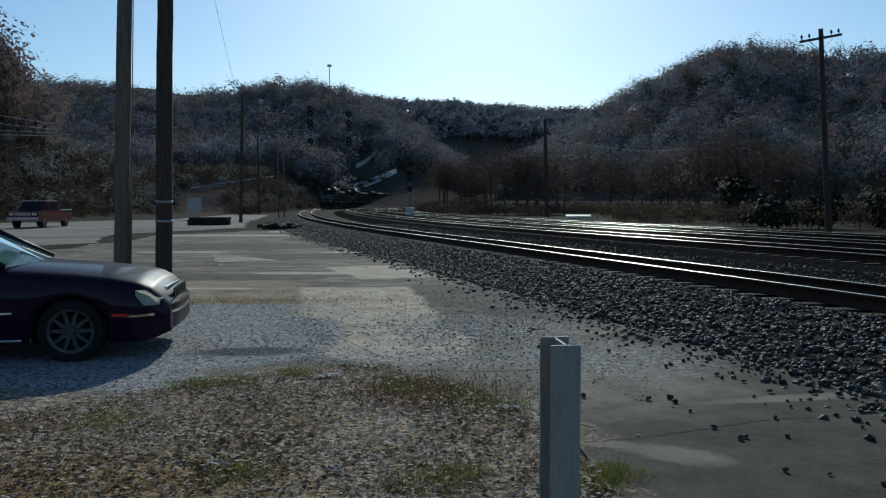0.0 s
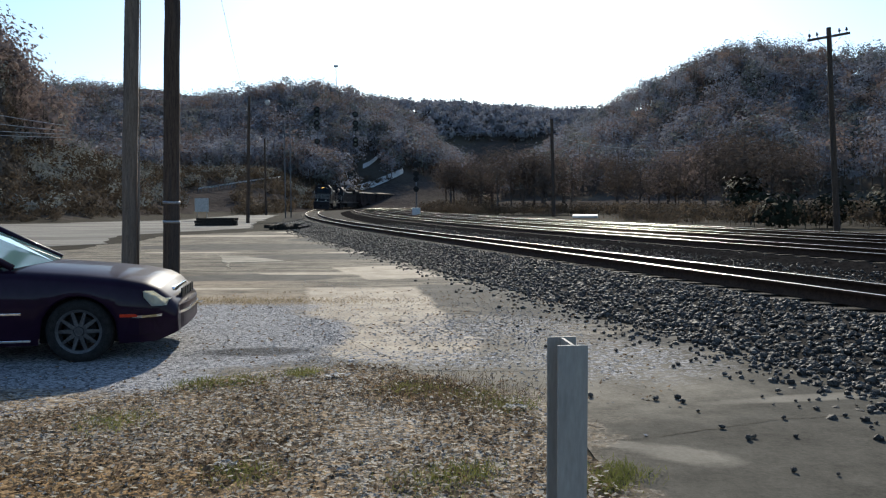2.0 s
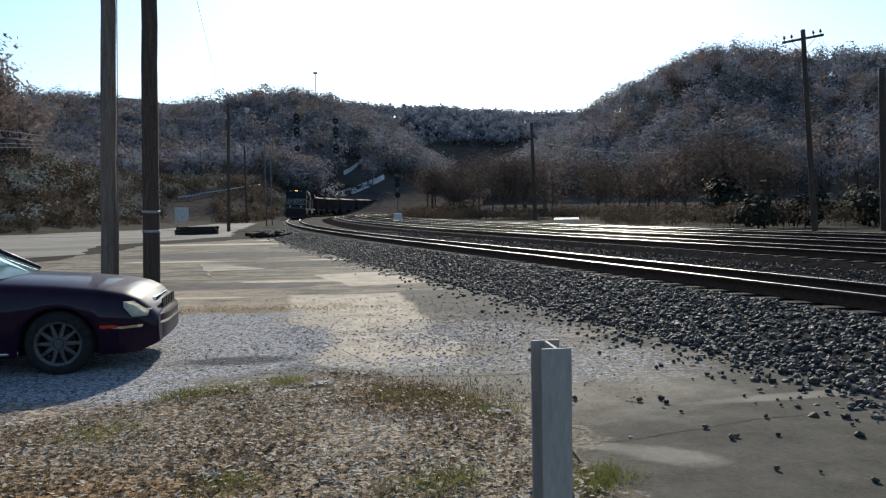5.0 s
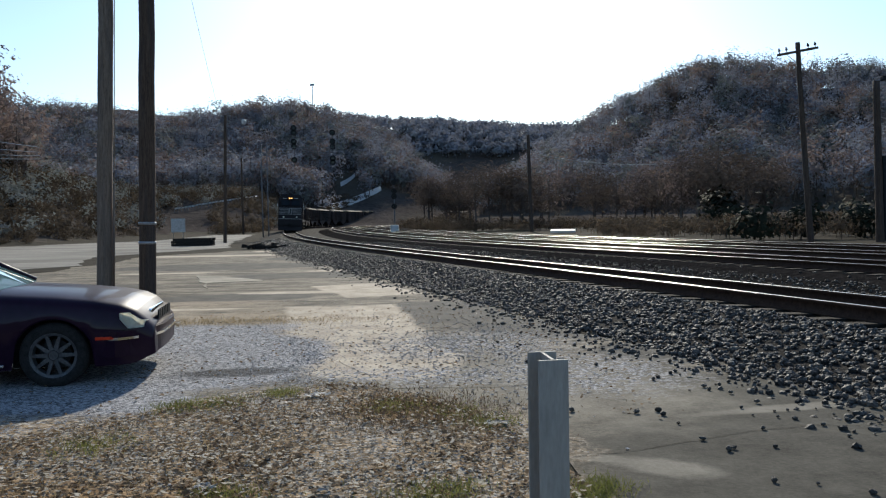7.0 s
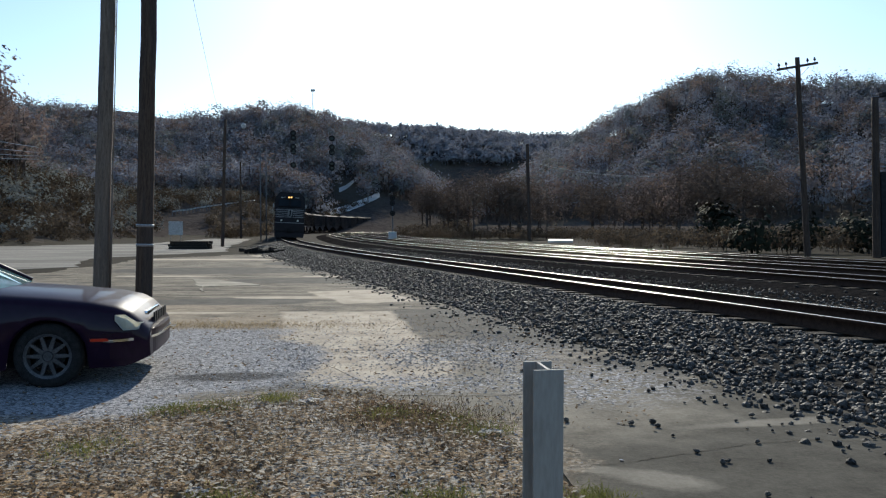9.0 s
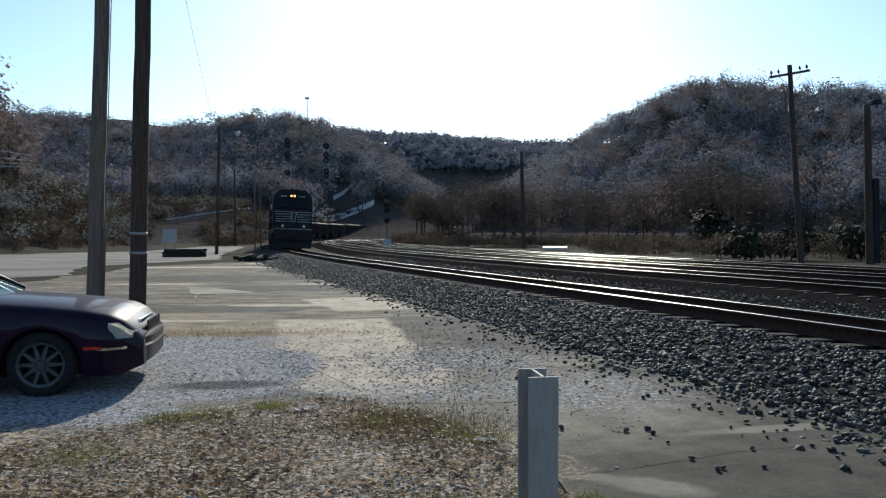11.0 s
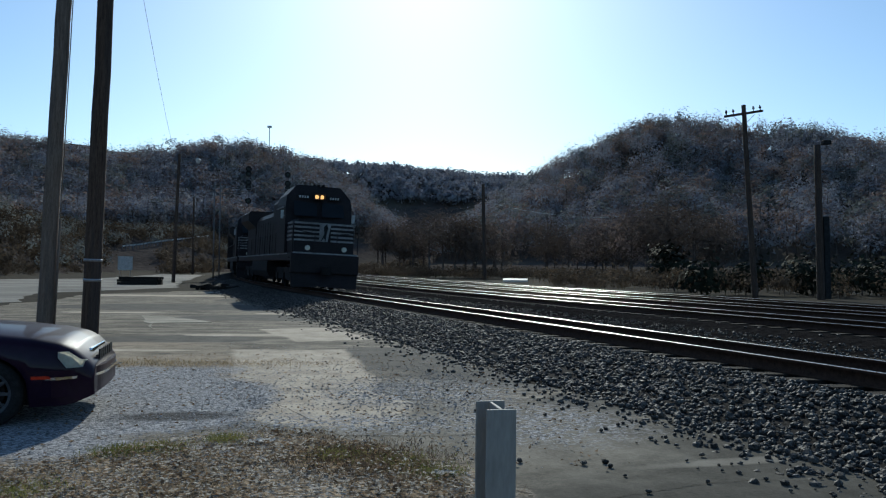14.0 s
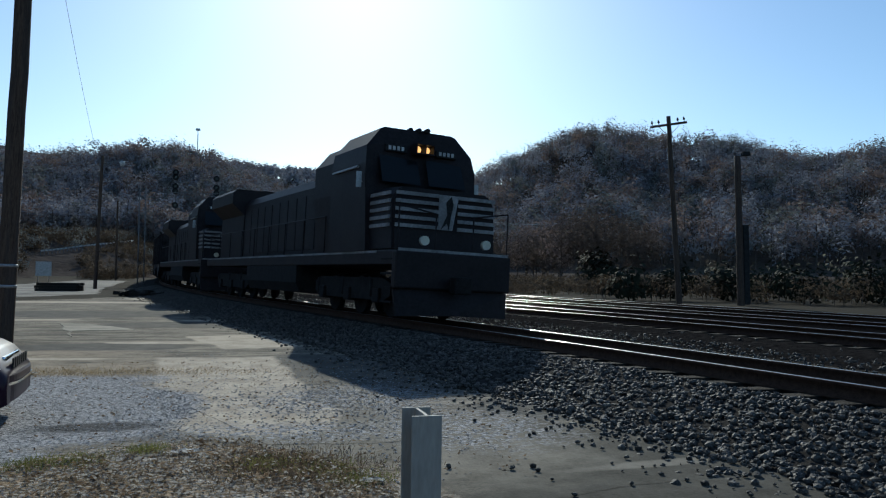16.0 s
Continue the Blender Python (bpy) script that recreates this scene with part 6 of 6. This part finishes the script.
litter(-0.99, 7.08, 0.26, 1)
litter(0.52, 5.95, 0.2, 2)
litter(-1.32, 4.62, 0.15, 3)
litter(-0.62, 4.55, 0.08, 4)
litter(-4.0, 12.5, 0.22, 5)


# cracks across the pad: thin dark seams just above its face
def crack(pts, w, seed):
    rnd = random.Random(seed)
    bm = bmesh.new()
    prev = None
    for a, b in zip(pts, pts[1:]):
        for i in range(14):
            u = i / 14
            x, y = a[0] + (b[0] - a[0]) * u, a[1] + (b[1] - a[1]) * u
            q = w * rnd.uniform(0.4, 1.2)
            y += rnd.uniform(-.02, .02)
            cur = (bm.verts.new((x, y - q, 0.0165)), bm.verts.new((x, y + q, 0.0165)))
            if prev:
                bm.faces.new((prev[0], cur[0], cur[1], prev[1]))
            prev = cur
    t = part("crack", bm, M_DARKSEAM)
    return tagged(t, "dark crack running across the concrete", "crack", kind="structure")


M_DARKSEAM = mat("dirt_filled_seam", (0.03, 0.027, 0.022), (0.07, 0.062, 0.05), 12, 0.95, 0.4)
crack([(0.92, 5.1), (1.3, 5.2), (1.85, 5.42), (2.3, 5.62), (2.8, 5.74), (3.3, 5.7)], 0.005, 1)
crack([(-0.4, 7.35), (0.6, 7.3), (1.4, 7.5)], 0.009, 2)


# ---- what moves ----
def motions():
    for t, mid, half in train:
        walk(t, [(k * 0.5, on_rails(front_s(k * 0.5) + mid, half)) for k in range(33)])
    steps = 256
    for w in engine_wheels[:3]:
        base = w.matrix_basis.translation.copy()
        walk(w, [(16.0 * k / steps, pose(base.x, base.y, base.z) @ pose(0, 0, 0, -math.degrees((front_s(0) - front_s(16.0 * k / steps)) / 0.53) % 360)) for k in range(steps + 1)])
    # the pickup drives off behind the car and stops down the road
    rows = [(0.0, pose(-26.9, 53, 0.012, 0, 0, 3)), (1.0, pose(-31.6, 50, 0.012, 0, 0, -14)), (2.0, pose(-37.0, 49, 0.012, 0, 0, -42)),
            (6.0, pose(-58, 48, 0.012, 0, 0, -68)), (9.0, pose(-64, 46, 0.012, 0, 0, -68)), (16.0, pose(-64.2, 46, 0.012, 0, 0, -68))]
    walk(truck, rows)


motions()
